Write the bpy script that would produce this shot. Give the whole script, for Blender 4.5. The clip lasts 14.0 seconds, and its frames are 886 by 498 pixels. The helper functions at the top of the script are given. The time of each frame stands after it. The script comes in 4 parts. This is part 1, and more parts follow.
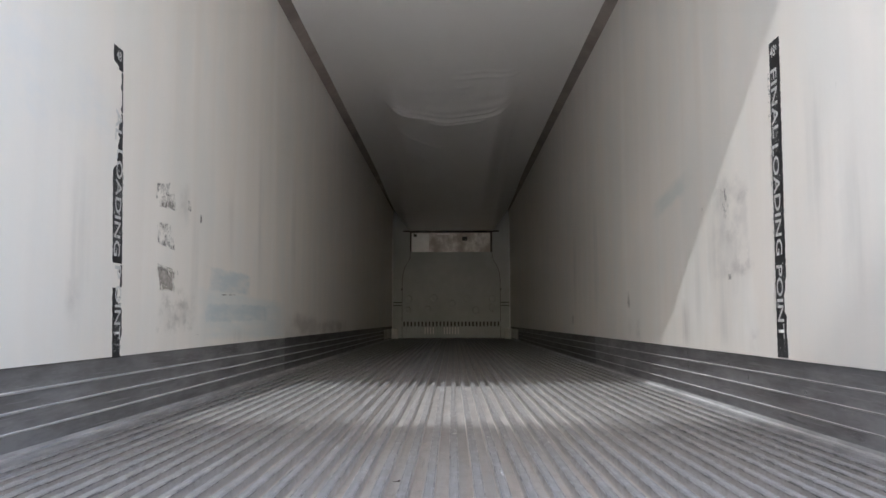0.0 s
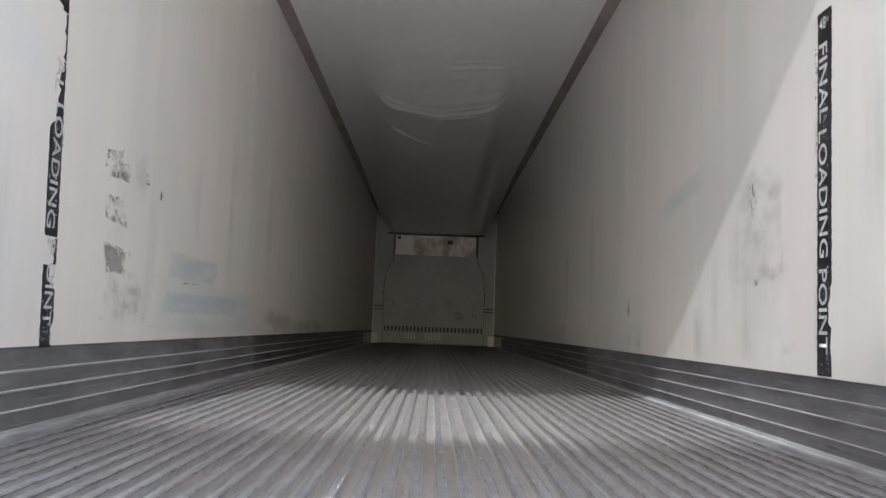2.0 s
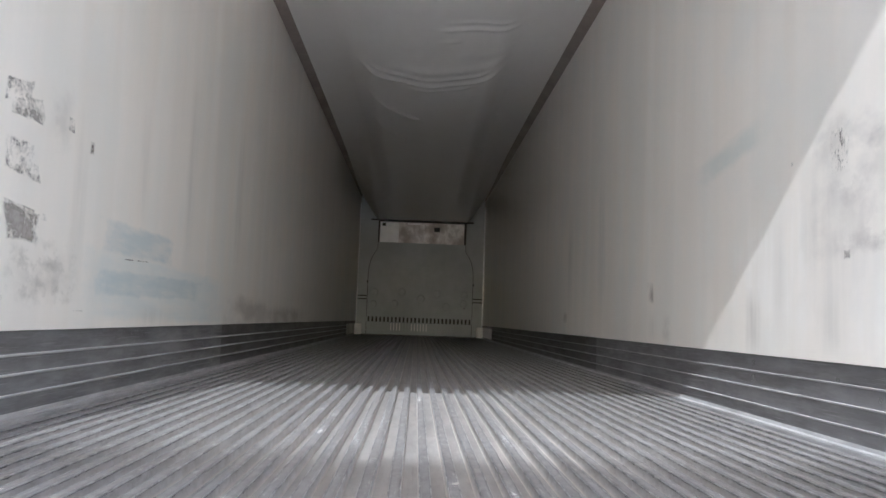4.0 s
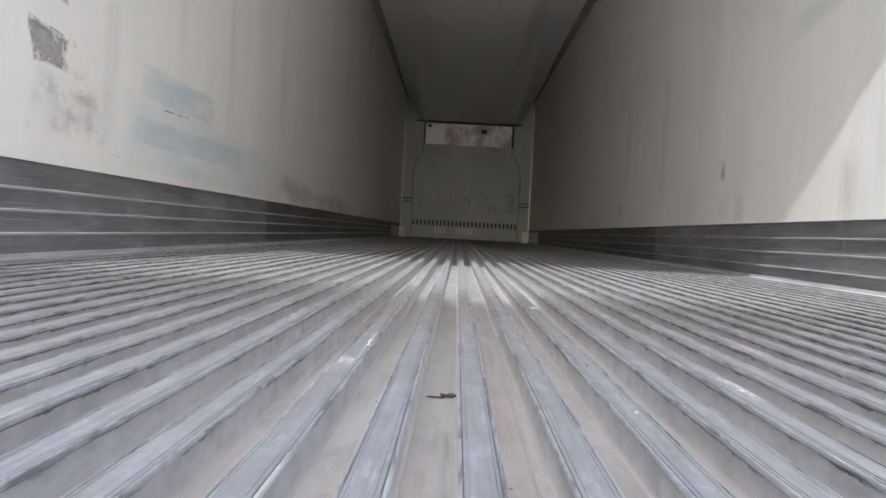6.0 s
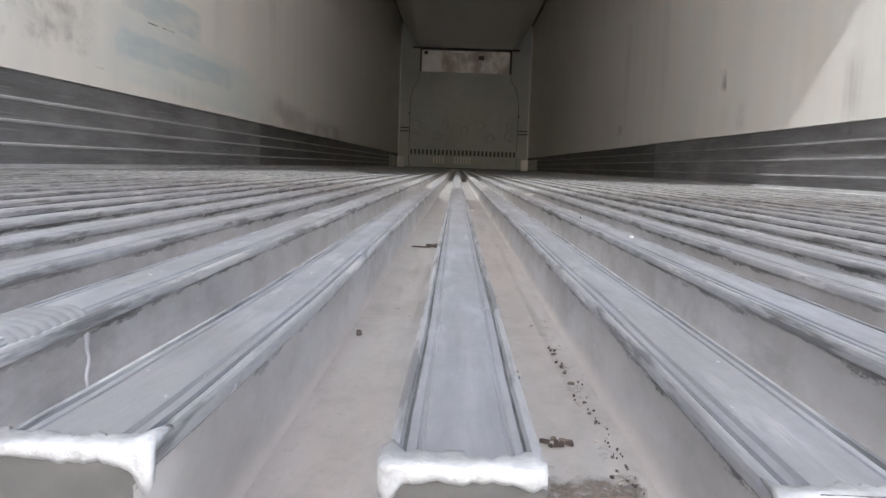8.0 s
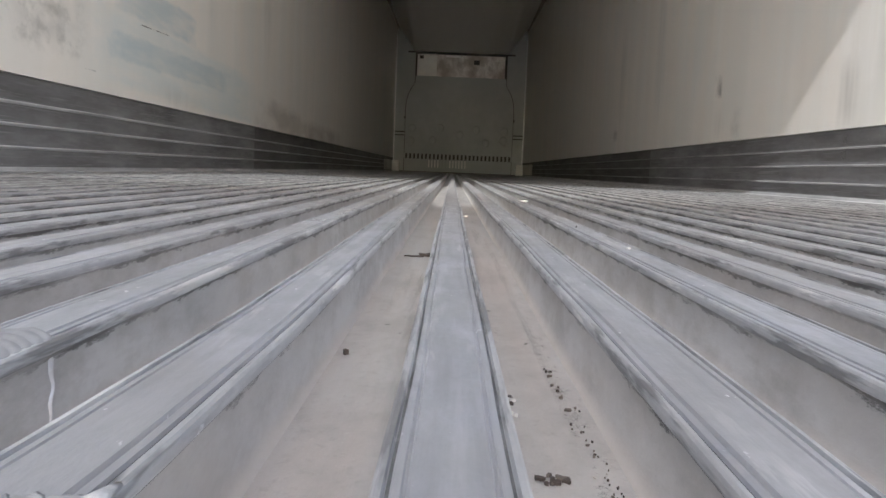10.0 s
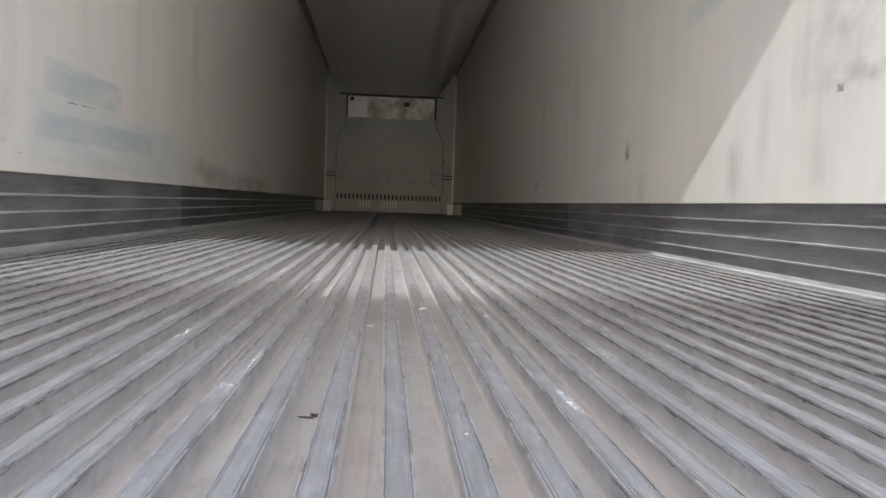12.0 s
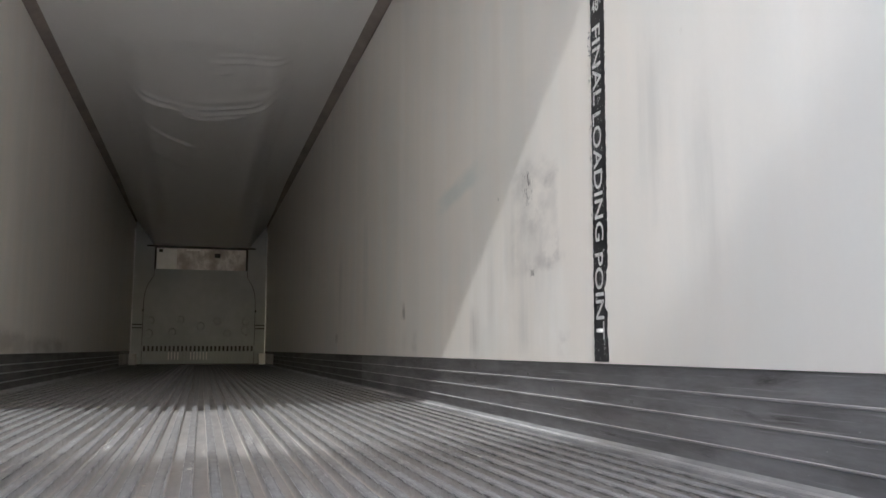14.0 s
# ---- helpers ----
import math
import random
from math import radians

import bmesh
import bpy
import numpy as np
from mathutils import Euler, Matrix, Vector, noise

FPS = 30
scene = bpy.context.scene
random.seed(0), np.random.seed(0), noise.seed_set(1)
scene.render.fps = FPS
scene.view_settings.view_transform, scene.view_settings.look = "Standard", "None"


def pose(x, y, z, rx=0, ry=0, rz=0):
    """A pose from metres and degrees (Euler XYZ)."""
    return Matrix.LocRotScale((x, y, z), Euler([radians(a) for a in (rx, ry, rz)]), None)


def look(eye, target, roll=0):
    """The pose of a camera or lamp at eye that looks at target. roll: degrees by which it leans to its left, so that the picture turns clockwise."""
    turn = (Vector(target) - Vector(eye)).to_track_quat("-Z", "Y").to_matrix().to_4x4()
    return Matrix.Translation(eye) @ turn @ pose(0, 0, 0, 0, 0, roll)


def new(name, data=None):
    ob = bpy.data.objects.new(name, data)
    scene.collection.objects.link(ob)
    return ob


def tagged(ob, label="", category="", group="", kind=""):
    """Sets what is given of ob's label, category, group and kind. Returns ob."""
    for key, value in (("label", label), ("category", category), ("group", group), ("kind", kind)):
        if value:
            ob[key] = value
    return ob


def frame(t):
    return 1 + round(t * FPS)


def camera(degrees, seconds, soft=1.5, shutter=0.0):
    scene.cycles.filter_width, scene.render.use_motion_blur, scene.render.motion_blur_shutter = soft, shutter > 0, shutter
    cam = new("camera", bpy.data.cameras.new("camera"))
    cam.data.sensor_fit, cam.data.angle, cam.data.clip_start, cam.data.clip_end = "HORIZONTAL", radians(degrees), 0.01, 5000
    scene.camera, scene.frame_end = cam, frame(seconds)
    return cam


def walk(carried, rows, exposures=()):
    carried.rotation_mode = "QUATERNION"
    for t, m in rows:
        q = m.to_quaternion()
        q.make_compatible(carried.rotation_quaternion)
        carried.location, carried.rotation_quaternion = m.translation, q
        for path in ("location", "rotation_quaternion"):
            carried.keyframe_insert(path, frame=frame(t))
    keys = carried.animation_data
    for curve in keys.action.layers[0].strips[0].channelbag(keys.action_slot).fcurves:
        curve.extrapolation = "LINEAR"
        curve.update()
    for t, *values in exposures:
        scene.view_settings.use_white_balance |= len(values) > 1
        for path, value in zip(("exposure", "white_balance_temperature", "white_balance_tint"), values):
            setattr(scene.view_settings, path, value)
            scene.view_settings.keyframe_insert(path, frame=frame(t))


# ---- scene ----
cam = camera(57.5, 14.0)
PATH = [
    (0, (0.026, -0.132, 0.404), (0.003, 1.86, 0.578), -0.1),
    (0.5, (0.072, -0.112, 0.396), (0.022, 1.881, 0.556), 1.0),
    (1, (0.098, -0.044, 0.385), (0.038, 1.953, 0.486), 1.6),
    (1.5, (0.055, 0.119, 0.376), (0.023, 2.113, 0.525), 2.0),
    (2, (-0.004, 0.308, 0.374), (0.014, 2.299, 0.566), 2.1),
    (2.2, (-0.013, 0.364, 0.375), (-0.004, 2.357, 0.551), 1.8),
    (4.3, (-0.073, 1.105, 0.328), (-0.01, 3.096, 0.501), 2.1),
    (4.5, (-0.082, 1.15, 0.308), (-0.093, 3.144, 0.463), 1.4),
    (5, (-0.104, 1.203, 0.24), (-0.172, 3.199, 0.347), 1.4),
    (5.5, (-0.11, 1.234, 0.177), (-0.155, 3.233, 0.197), 1.8),
    (6, (-0.11, 1.264, 0.138), (-0.145, 3.263, 0.096), 3.1),
    (6.5, (-0.109, 1.29, 0.11), (-0.152, 3.287, 0.014), 2.4),
    (7, (-0.103, 1.297, 0.086), (-0.142, 3.292, -0.061), 2.1),
    (7.5, (-0.096, 1.311, 0.071), (-0.115, 3.305, -0.074), 1.3),
    (8, (-0.093, 1.302, 0.056), (-0.121, 3.291, -0.149), 2.0),
    (8.2, (-0.092, 1.299, 0.051), (-0.118, 3.288, -0.161), 2.0),
    (10.3, (-0.092, 1.318, 0.064), (-0.101, 3.31, -0.12), 2.5),
    (10.5, (-0.09, 1.31, 0.076), (-0.089, 3.304, -0.086), 2.5),
    (11, (-0.089, 1.284, 0.125), (-0.079, 3.282, 0.038), 2.8),
    (11.5, (-0.073, 1.229, 0.173), (-0.042, 3.226, 0.072), 2.9),
    (12, (-0.046, 1.174, 0.211), (0.098, 3.166, 0.101), 2.1),
    (12.5, (0.001, 1.092, 0.232), (0.388, 3.053, 0.159), 2.0),
    (13, (0.077, 0.949, 0.266), (0.531, 2.894, 0.362), 0.1),
    (13.5, (0.141, 0.771, 0.285), (0.687, 2.69, 0.43), 0.7),
    (14, (0.049, 0.595, 0.301), (0.614, 2.498, 0.547), -0.0),
]
SKY_STRENGTH, SUN_STRENGTH, SHADE_TOP = 0.175, 2.8, 13.65
EXPOSURES = [(0.0, 1.20, 5960, 7.5), (2.2, 1.25, 5930, 7.5), (4.5, 1.69, 5700, 7), (6.5, 1.70, 5910, 7), (8.2, 1.55, 6010, 7),
             (10.4, 1.42, 6110, 7), (11.0, 1.55, 6070, 7), (12.5, 1.53, 6030, 7), (13.0, 1.43, 6010, 6), (14.0, 1.13, 6000, 6.5)]
walk(cam, [(t, look(eye, target, roll)) for t, eye, target, roll in PATH], exposures=EXPOSURES)

# ---- light ----
SUN_DIR = Vector((0.092, 1.0, -0.716)).normalized()     # the way the sunlight travels
elev = math.asin(-SUN_DIR.z)
azim = math.atan2(-SUN_DIR.x, -SUN_DIR.y)             # clockwise from +y
world = bpy.data.worlds.new("sky")
scene.world = world
world.use_nodes = True
wn = world.node_tree
sky = wn.nodes.new("ShaderNodeTexSky")
sky.sky_type = "NISHITA"
sky.sun_disc = False
sky.sun_elevation = elev
sky.sun_rotation = azim
sky.air_density, sky.dust_density, sky.ozone_density = 1.0, 3.0, 1.0
wn.links.new(sky.outputs[0], wn.nodes["Background"].inputs[0])
wn.nodes["Background"].inputs[1].default_value = SKY_STRENGTH
sun_data = bpy.data.lights.new("sun", "SUN")
sun_data.energy, sun_data.angle, sun_data.color = SUN_STRENGTH, radians(0.53), (1.0, 0.97, 0.935)
sun = new("sun", sun_data)
sun.matrix_world = Matrix.Translation((-4, -30, 25)) @ SUN_DIR.to_track_quat("-Z", "Y").to_matrix().to_4x4()

# ---- material helpers ----


class Nodes:
    """A small wrapper round one node material."""

    def __init__(self, name, rough=0.6, metal=0.0, spec=0.5):
        self.mat = bpy.data.materials.new(name)
        self.mat.use_nodes = True
        self.tree = self.mat.node_tree
        self.bsdf = self.tree.nodes["Principled BSDF"]
        self.out = self.tree.nodes["Material Output"]
        self.bsdf.inputs["Roughness"].default_value = rough
        self.bsdf.inputs["Metallic"].default_value = metal
        self.bsdf.inputs["Specular IOR Level"].default_value = spec
        self.coord = self.node("ShaderNodeTexCoord").outputs["Object"]

    def node(self, kind):
        return self.tree.nodes.new(kind)

    def link(self, a, b):
        self.tree.links.new(a, b)

    def noise(self, scale, stretch=(1, 1, 1), detail=4.0, rough=0.55, shift=(0, 0, 0), coord=None, distort=0.0):
        m = self.node("ShaderNodeMapping")
        m.inputs["Scale"].default_value = stretch
        m.inputs["Location"].default_value = shift
        self.link(coord or self.coord, m.inputs["Vector"])
        n = self.node("ShaderNodeTexNoise")
        n.inputs["Scale"].default_value = scale
        n.inputs["Detail"].default_value = detail
        n.inputs["Roughness"].default_value = rough
        n.inputs["Distortion"].default_value = distort
        self.link(m.outputs[0], n.inputs["Vector"])
        return n.outputs[0]

    def span(self, value, lo, hi, a=0.0, b=1.0):
        r = self.node("ShaderNodeMapRange")
        r.clamp = True
        self.link(value, r.inputs["Value"])
        for k, v in (("From Min", lo), ("From Max", hi), ("To Min", a), ("To Max", b)):
            r.inputs[k].default_value = v
        return r.outputs[0]

    def gloss(self, value, a, b):
        """Roughness that follows a value between about a and b, with no flat ends."""
        self.set("Roughness", self.math("ADD", a - 0.5 * (b - a), self.math("MULTIPLY", value, 2 * (b - a))))

    def math(self, op, a, b):
        n = self.node("ShaderNodeMath")
        n.operation = op
        for k, v in enumerate((a, b)):
            if isinstance(v, (int, float)):
                n.inputs[k].default_value = v
            else:
                self.link(v, n.inputs[k])
        return n.outputs[0]

    def mix(self, factor, a, b):
        n = self.node("ShaderNodeMix")
        n.data_type = "RGBA"
        for sock, v in ((n.inputs[0], factor), (n.inputs[6], a), (n.inputs[7], b)):
            if isinstance(v, tuple):
                sock.default_value = (*v, 1)
            elif isinstance(v, (int, float)):
                sock.default_value = v
            else:
                self.link(v, sock)
        return n.outputs[2]

    def axis(self, k, coord=None):
        s = self.node("ShaderNodeSeparateXYZ")
        self.link(coord or self.coord, s.inputs[0])
        return s.outputs[k]

    def colour(self, v):
        if isinstance(v, tuple):
            self.bsdf.inputs["Base Color"].default_value = (*v, 1)
        else:
            self.link(v, self.bsdf.inputs["Base Color"])

    def bump(self, height, strength=0.2, distance=0.002):
        b = self.node("ShaderNodeBump")
        b.inputs["Strength"].default_value = strength
        b.inputs["Distance"].default_value = distance
        self.link(height, b.inputs["Height"])
        self.link(b.outputs[0], self.bsdf.inputs["Normal"])

    def set(self, key, v):
        if isinstance(v, (int, float)):
            self.bsdf.inputs[key].default_value = v
        else:
            self.link(v, self.bsdf.inputs[key])


# look of the wiped, smeared and reflection marks: colour, strength, soft edge, ragged edge, texture, least cover
MARKS = {
    "blue": ((0.545, 0.62, 0.648), 0.80, 0.12, 0.14, "stroke", 0.40),
    "thin_blue": ((0.66, 0.735, 0.755), 0.60, 0.10, 0.07, "stroke", 0.45),
    # smudge by the strip; nearer the door, a bluish reflection painted in
    "blue_smudge_sheen": ((0.72, 0.76, 0.80), 0.40, 0.35, 0.20, "blotch", 0.4),
    "teal": ((0.54, 0.635, 0.63), 0.45, 0.30, 0.12, "stroke", 0.5),
    "grey": ((0.56, 0.535, 0.50), 0.55, 0.35, 0.26, "blotch", 0.1),
    "mauve": ((0.50, 0.465, 0.445), 0.62, 0.40, 0.38, "blotch", 0.0),
    "smut": ((0.40, 0.375, 0.335), 0.75, 0.22, 0.22, "smut", 0.0),
    "wipe": ((0.62, 0.60, 0.565), 0.48, 0.38, 0.12, "fall", 0.25),
    "haze": ((0.69, 0.665, 0.635), 0.55, 0.35, 0.15, "fall", 0.3),
    "grime": ((0.38, 0.335, 0.30), 0.62, 0.30, 0.16, "cloud", 0.15),
    "run": ((0.44, 0.41, 0.375), 0.55, 0.30, 0.10, "fall", 0.0),
    "label": ((0.64, 0.61, 0.58), 0.45, 0.06, 0.10, "blotch", 0.0),
    "bright": ((0.95, 0.93, 0.90), 0.55, 0.30, 0.20, "fall", 0.1),
}


def wall_material(name, marks=()):
    """White fibreglass liner, wiped and faintly banded from top to bottom; marks are (look, y0, y1, z0, z1, slope)."""
    n = Nodes(name, rough=0.30, spec=0.4)
    band = n.noise(2.2, (0, 1.6, 0.05), detail=1)
    streak = n.noise(5.0, (0, 1.4, 0.05), detail=2, shift=(0, 4, 2))
    broad = n.noise(0.7, (0, 1, 0.8), detail=2, rough=0.4, shift=(3, 1, 7))
    wipe = n.noise(2.4, (0, 1.0, 0.45), detail=2, rough=0.4, shift=(1, 8, 3))
    fine = n.noise(60, (0, 1.2, 0.8), detail=3, rough=0.6)
    c = n.mix(n.span(band, 0.28, 0.74), (0.922, 0.885, 0.835), (0.89, 0.838, 0.775))
    c = n.mix(n.span(streak, 0.36, 0.68, 0, 0.70), c, (0.85, 0.795, 0.73))
    c = n.mix(n.span(broad, 0.35, 0.70, 0, 0.5), c, (0.87, 0.81, 0.75))
    c = n.mix(n.span(wipe, 0.44, 0.66, 0, 0.6), c, (0.80, 0.785, 0.745))
    blotch = n.noise(5.5, (0, 1.0, 0.6), detail=4, rough=0.55, shift=(5, 2, 9))
    c = n.mix(n.span(blotch, 0.46, 0.66, 0, 0.4), c, (0.82, 0.82, 0.785))
    c = n.mix(n.span(fine, 0.30, 0.75, 0, 0.10), c, (0.74, 0.72, 0.69))
    if marks:
        texture = {
            "stroke": n.span(n.noise(4.0, (0, 0.7, 4.0), detail=4, rough=0.55, shift=(0, 2, 6)), 0.34, 0.60),
            "fall": n.span(n.noise(11.0, (0, 1.5, 0.14), detail=3, rough=0.5, shift=(0, 6, 3)), 0.36, 0.64),
            "blotch": n.span(n.noise(11.0, (0, 0.6, 1.0), detail=5, rough=0.6, shift=(0, 9, 4)), 0.38, 0.62),
            "cloud": n.span(n.noise(2.6, (0, 0.7, 2.4), detail=3, rough=0.5, shift=(0, 4, 9)), 0.38, 0.60),
            "smut": n.span(n.noise(13.0, (0, 0.7, 1.1), detail=5, rough=0.58, shift=(0, 3, 8)), 0.48, 0.66),
        }
        warp_y = n.math("SUBTRACT", n.noise(7.0, (0, 1, 1.4), detail=5, rough=0.6, shift=(0, 1, 5)), 0.5)
        warp_z = n.math("SUBTRACT", n.noise(7.0, (0, 1, 1.4), detail=5, rough=0.6, shift=(0, 7, 2)), 0.5)
        y, z = n.axis(1), n.axis(2)
        for look_, y0, y1, z0, z1, slope in marks:
            colour, most, edge, ragged, tex, least = MARKS[look_]
            lean_ = n.math("MULTIPLY", n.math("SUBTRACT", y, y0), slope)
            alpha = n.math("ADD", least, n.math("MULTIPLY", texture[tex], (1.0 - least)))
            for value, lo, hi, warp in ((y, y0, y1, warp_y), (n.math("SUBTRACT", z, lean_), z0, z1, warp_z)):
                u = n.math("MULTIPLY", n.math("SUBTRACT", value, lo), 1.0 / (hi - lo))
                u = n.math("ADD", u, n.math("MULTIPLY", warp, 2.4 * ragged))
                e = n.math("MINIMUM", u, n.math("SUBTRACT", 1.0, u))
                alpha = n.math("MULTIPLY", alpha, n.span(e, 0.0, edge))
            c = n.mix(n.math("MULTIPLY", alpha, most), c, colour)
    n.colour(c)
    n.set("Roughness", 0.31)
    wave = n.noise(1.1, (0, 1.0, 0.35), detail=1)
    swell = n.noise(4.5, (0, 1.0, 0.5), detail=3, rough=0.5, shift=(0, 5, 1))
    height = n.math("ADD", n.math("MULTIPLY", wave, 3.0), n.math("ADD", n.math("MULTIPLY", swell, 0.55), n.math("MULTIPLY", fine, 0.01)))
    n.bump(height, 0.14, 0.004)
    return n.mat


def aluminium(name, bright=(0.58, 0.59, 0.62), dull=(0.44, 0.445, 0.46), rough=0.42, metal=0.30, along=1, wear=0.5):
    """Brushed, scratched and oxidised aluminium; the brushing runs along one axis."""
    n = Nodes(name, rough=rough, metal=metal)
    info = n.node("ShaderNodeObjectInfo")
    off = n.node("ShaderNodeVectorMath")
    off.operation = "MULTIPLY_ADD"
    n.link(n.coord, off.inputs[0])
    off.inputs[1].default_value = (1, 1, 1)
    rnd = n.node("ShaderNodeCombineXYZ")
    n.link(n.math("MULTIPLY", info.outputs["Random"], 17.0), rnd.inputs[0])
    n.link(n.math("MULTIPLY", info.outputs["Random"], 31.0), rnd.inputs[1])
    n.link(rnd.outputs[0], off.inputs[2])
    v = off.outputs[0]
    thin = [1.0, 1.0, 1.0]
    thin[along] = 0.03
    brush = n.noise(260, tuple(thin), detail=3, coord=v)
    thin[along] = 0.12
    scuff = n.noise(38, tuple(thin), detail=5, rough=0.65, coord=v)
    blot = n.noise(4.0, (2, 1, 2), detail=4, coord=v)
    c = n.mix(n.span(scuff, 0.40, 0.66), bright, dull)
    c = n.mix(n.span(blot, 0.45, 0.72, 0, wear), c, tuple(0.62 * k for k in dull))
    n.colour(c)
    n.gloss(scuff, rough - 0.10, rough + 0.15)
    n.bump(n.math("ADD", n.math("MULTIPLY", brush, 0.4), scuff), 0.25, 0.0006)
    return n.mat


def rib_material():
    """Extruded floor rib: rubbed blue-grey top dimmed with depth, dull dusty flanks, dark fine grooves, grime and
    painted shade under the lips.
    """
    n = Nodes("rib_aluminium", rough=0.42, metal=0.5)
    info = n.node("ShaderNodeObjectInfo")
    rnd = n.node("ShaderNodeCombineXYZ")
    n.link(n.math("MULTIPLY", info.outputs["Random"], 17.0), rnd.inputs[0])
    n.link(n.math("MULTIPLY", info.outputs["Random"], 31.0), rnd.inputs[1])
    add = n.node("ShaderNodeVectorMath")
    n.link(n.coord, add.inputs[0])
    n.link(rnd.outputs[0], add.inputs[1])
    v = add.outputs[0]
    uv = n.node("ShaderNodeTexCoord").outputs["UV"]          # place on the section, in millimetres
    x, z = n.axis(0, uv), n.axis(1, uv)
    ax = n.node("ShaderNodeMath")
    ax.operation = "ABSOLUTE"
    n.link(x, ax.inputs[0])
    brush = n.noise(150, (1, 0.05, 1), detail=4, rough=0.6, coord=v)
    mott = n.noise(55, (1, 0.35, 1), detail=6, rough=0.72, coord=v)
    nick = n.noise(210, (1, 0.5, 1), detail=3, coord=v)
    blot = n.noise(9.0, (2.2, 0.8, 2.2), detail=6, rough=0.62, coord=v)
    wide = n.noise(2.6, (2, 1, 2), detail=3, coord=v)
    rag = n.noise(90, (1, 0.30, 1.4), detail=7, rough=0.76, coord=v)
    worn = n.noise(120, (1, 0.10, 1), detail=4, rough=0.65, coord=v, shift=(4, 2, 8))
    clump = n.noise(5.0, (1.6, 1, 1.6), detail=4, rough=0.6, coord=v, shift=(9, 3, 2))
    top = n.mix(n.span(blot, 0.40, 0.60), (0.477, 0.497, 0.554), (0.407, 0.418, 0.449))
    top = n.mix(n.span(mott, 0.45, 0.62, 0, 0.5), top, (0.345, 0.355, 0.375))
    stain = n.noise(24, (1.4, 0.6, 1.4), detail=5, rough=0.6, coord=v, shift=(2, 6, 1))
    top = n.mix(n.span(stain, 0.42, 0.62, 0, 0.5), top, (0.407, 0.42, 0.431))
    top = n.mix(n.span(stain, 0.30, 0.44, 0.5, 0), top, (0.583, 0.603, 0.653))
    top = n.mix(n.span(brush, 0.54, 0.68, 0, 0.35), top, (0.651, 0.661, 0.705))
    top = n.mix(n.span(brush, 0.34, 0.47, 0.4, 0), top, (0.299, 0.305, 0.331))
    top = n.mix(n.span(wide, 0.47, 0.60, 0, 0.25), top, (0.454, 0.435, 0.428))
    top = n.mix(n.span(nick, 0.705, 0.75, 0, 0.8), top, (0.88, 0.88, 0.9))
    # past the rubbed end the tops darken: fading light put into the colour
    depth_dim = n.math("MULTIPLY", n.span(n.axis(1), 1.65, 2.8), n.math("ADD", 0.50, n.math("MULTIPLY", wide, 0.70)))
    top = n.mix(depth_dim, top, n.mix(n.span(stain, 0.36, 0.62), (0.345, 0.334, 0.334), (0.28, 0.27, 0.268)))
    smudge = n.noise(34, (1, 0.55, 1), detail=5, rough=0.62, coord=v, shift=(7, 1, 4))
    flank = n.mix(n.span(blot, 0.40, 0.60), (0.545, 0.542, 0.545), (0.455, 0.451, 0.450))
    flank = n.mix(n.span(mott, 0.49, 0.68, 0, 0.6), flank, (0.36, 0.353, 0.344))
    flank = n.mix(n.span(smudge, 0.47, 0.64, 0, 0.55), flank, (0.35, 0.335, 0.317))
    flank = n.mix(n.span(smudge, 0.30, 0.44, 0.4, 0), flank, (0.50, 0.495, 0.49))
    flank = n.mix(n.span(wide, 0.45, 0.62, 0, 0.4), flank, (0.46, 0.435, 0.415))
    flank = n.mix(n.span(z, -26.5, -21.0, 0.7, 0.0), flank, (0.54, 0.495, 0.46))
    high = n.span(z, -4.6, -4.0)
    c = n.mix(high, flank, top)
    # rubbed lips
    lip = n.math("MULTIPLY", n.math("GREATER_THAN", ax.outputs[0], 10.3), high)
    c = n.mix(n.math("MULTIPLY", lip, n.span(rag, 0.36, 0.58, 0.1, 0.75)), c, (0.56, 0.568, 0.582))
    c = n.mix(n.math("MULTIPLY", lip, n.span(worn, 0.52, 0.60, 0.0, 0.75)), c, (0.20, 0.20, 0.205))
    # fresh bright scrapes, in clusters
    glint = n.math("MULTIPLY", n.span(worn, 0.38, 0.43, 1.0, 0.0), n.span(clump, 0.48, 0.56))
    glint = n.math("MULTIPLY", glint, high)
    c = n.mix(n.math("MULTIPLY", glint, n.math("ADD", 0.30, n.math("MULTIPLY", lip, 0.45))), c, (0.74, 0.74, 0.74))
    # ragged grime under the lip, with the lip's shade put into the colour
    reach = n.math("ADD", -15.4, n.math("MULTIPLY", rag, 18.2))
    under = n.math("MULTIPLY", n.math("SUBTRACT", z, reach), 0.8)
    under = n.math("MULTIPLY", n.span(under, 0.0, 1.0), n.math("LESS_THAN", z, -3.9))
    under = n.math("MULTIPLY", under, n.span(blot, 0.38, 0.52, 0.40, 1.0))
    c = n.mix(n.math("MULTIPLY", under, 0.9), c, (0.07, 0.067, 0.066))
    # the two fine grooves on each side are coloured darker
    slot = n.math("MULTIPLY", n.math("LESS_THAN", z, -0.9), n.math("LESS_THAN", ax.outputs[0], 10.25))
    slot = n.math("MULTIPLY", slot, high)
    c = n.mix(n.math("MULTIPLY", slot, n.span(rag, 0.42, 0.64, 1.0, 0.35)), c, (0.15, 0.155, 0.16))
    n.colour(c)
    n.gloss(mott, 0.46, 0.70)
    n.set("Metallic", n.math("MULTIPLY", n.math("ADD", n.math("MULTIPLY", high, 0.42), 0.38), n.math("SUBTRACT", 1.0, n.math("MULTIPLY", under, 0.9))))
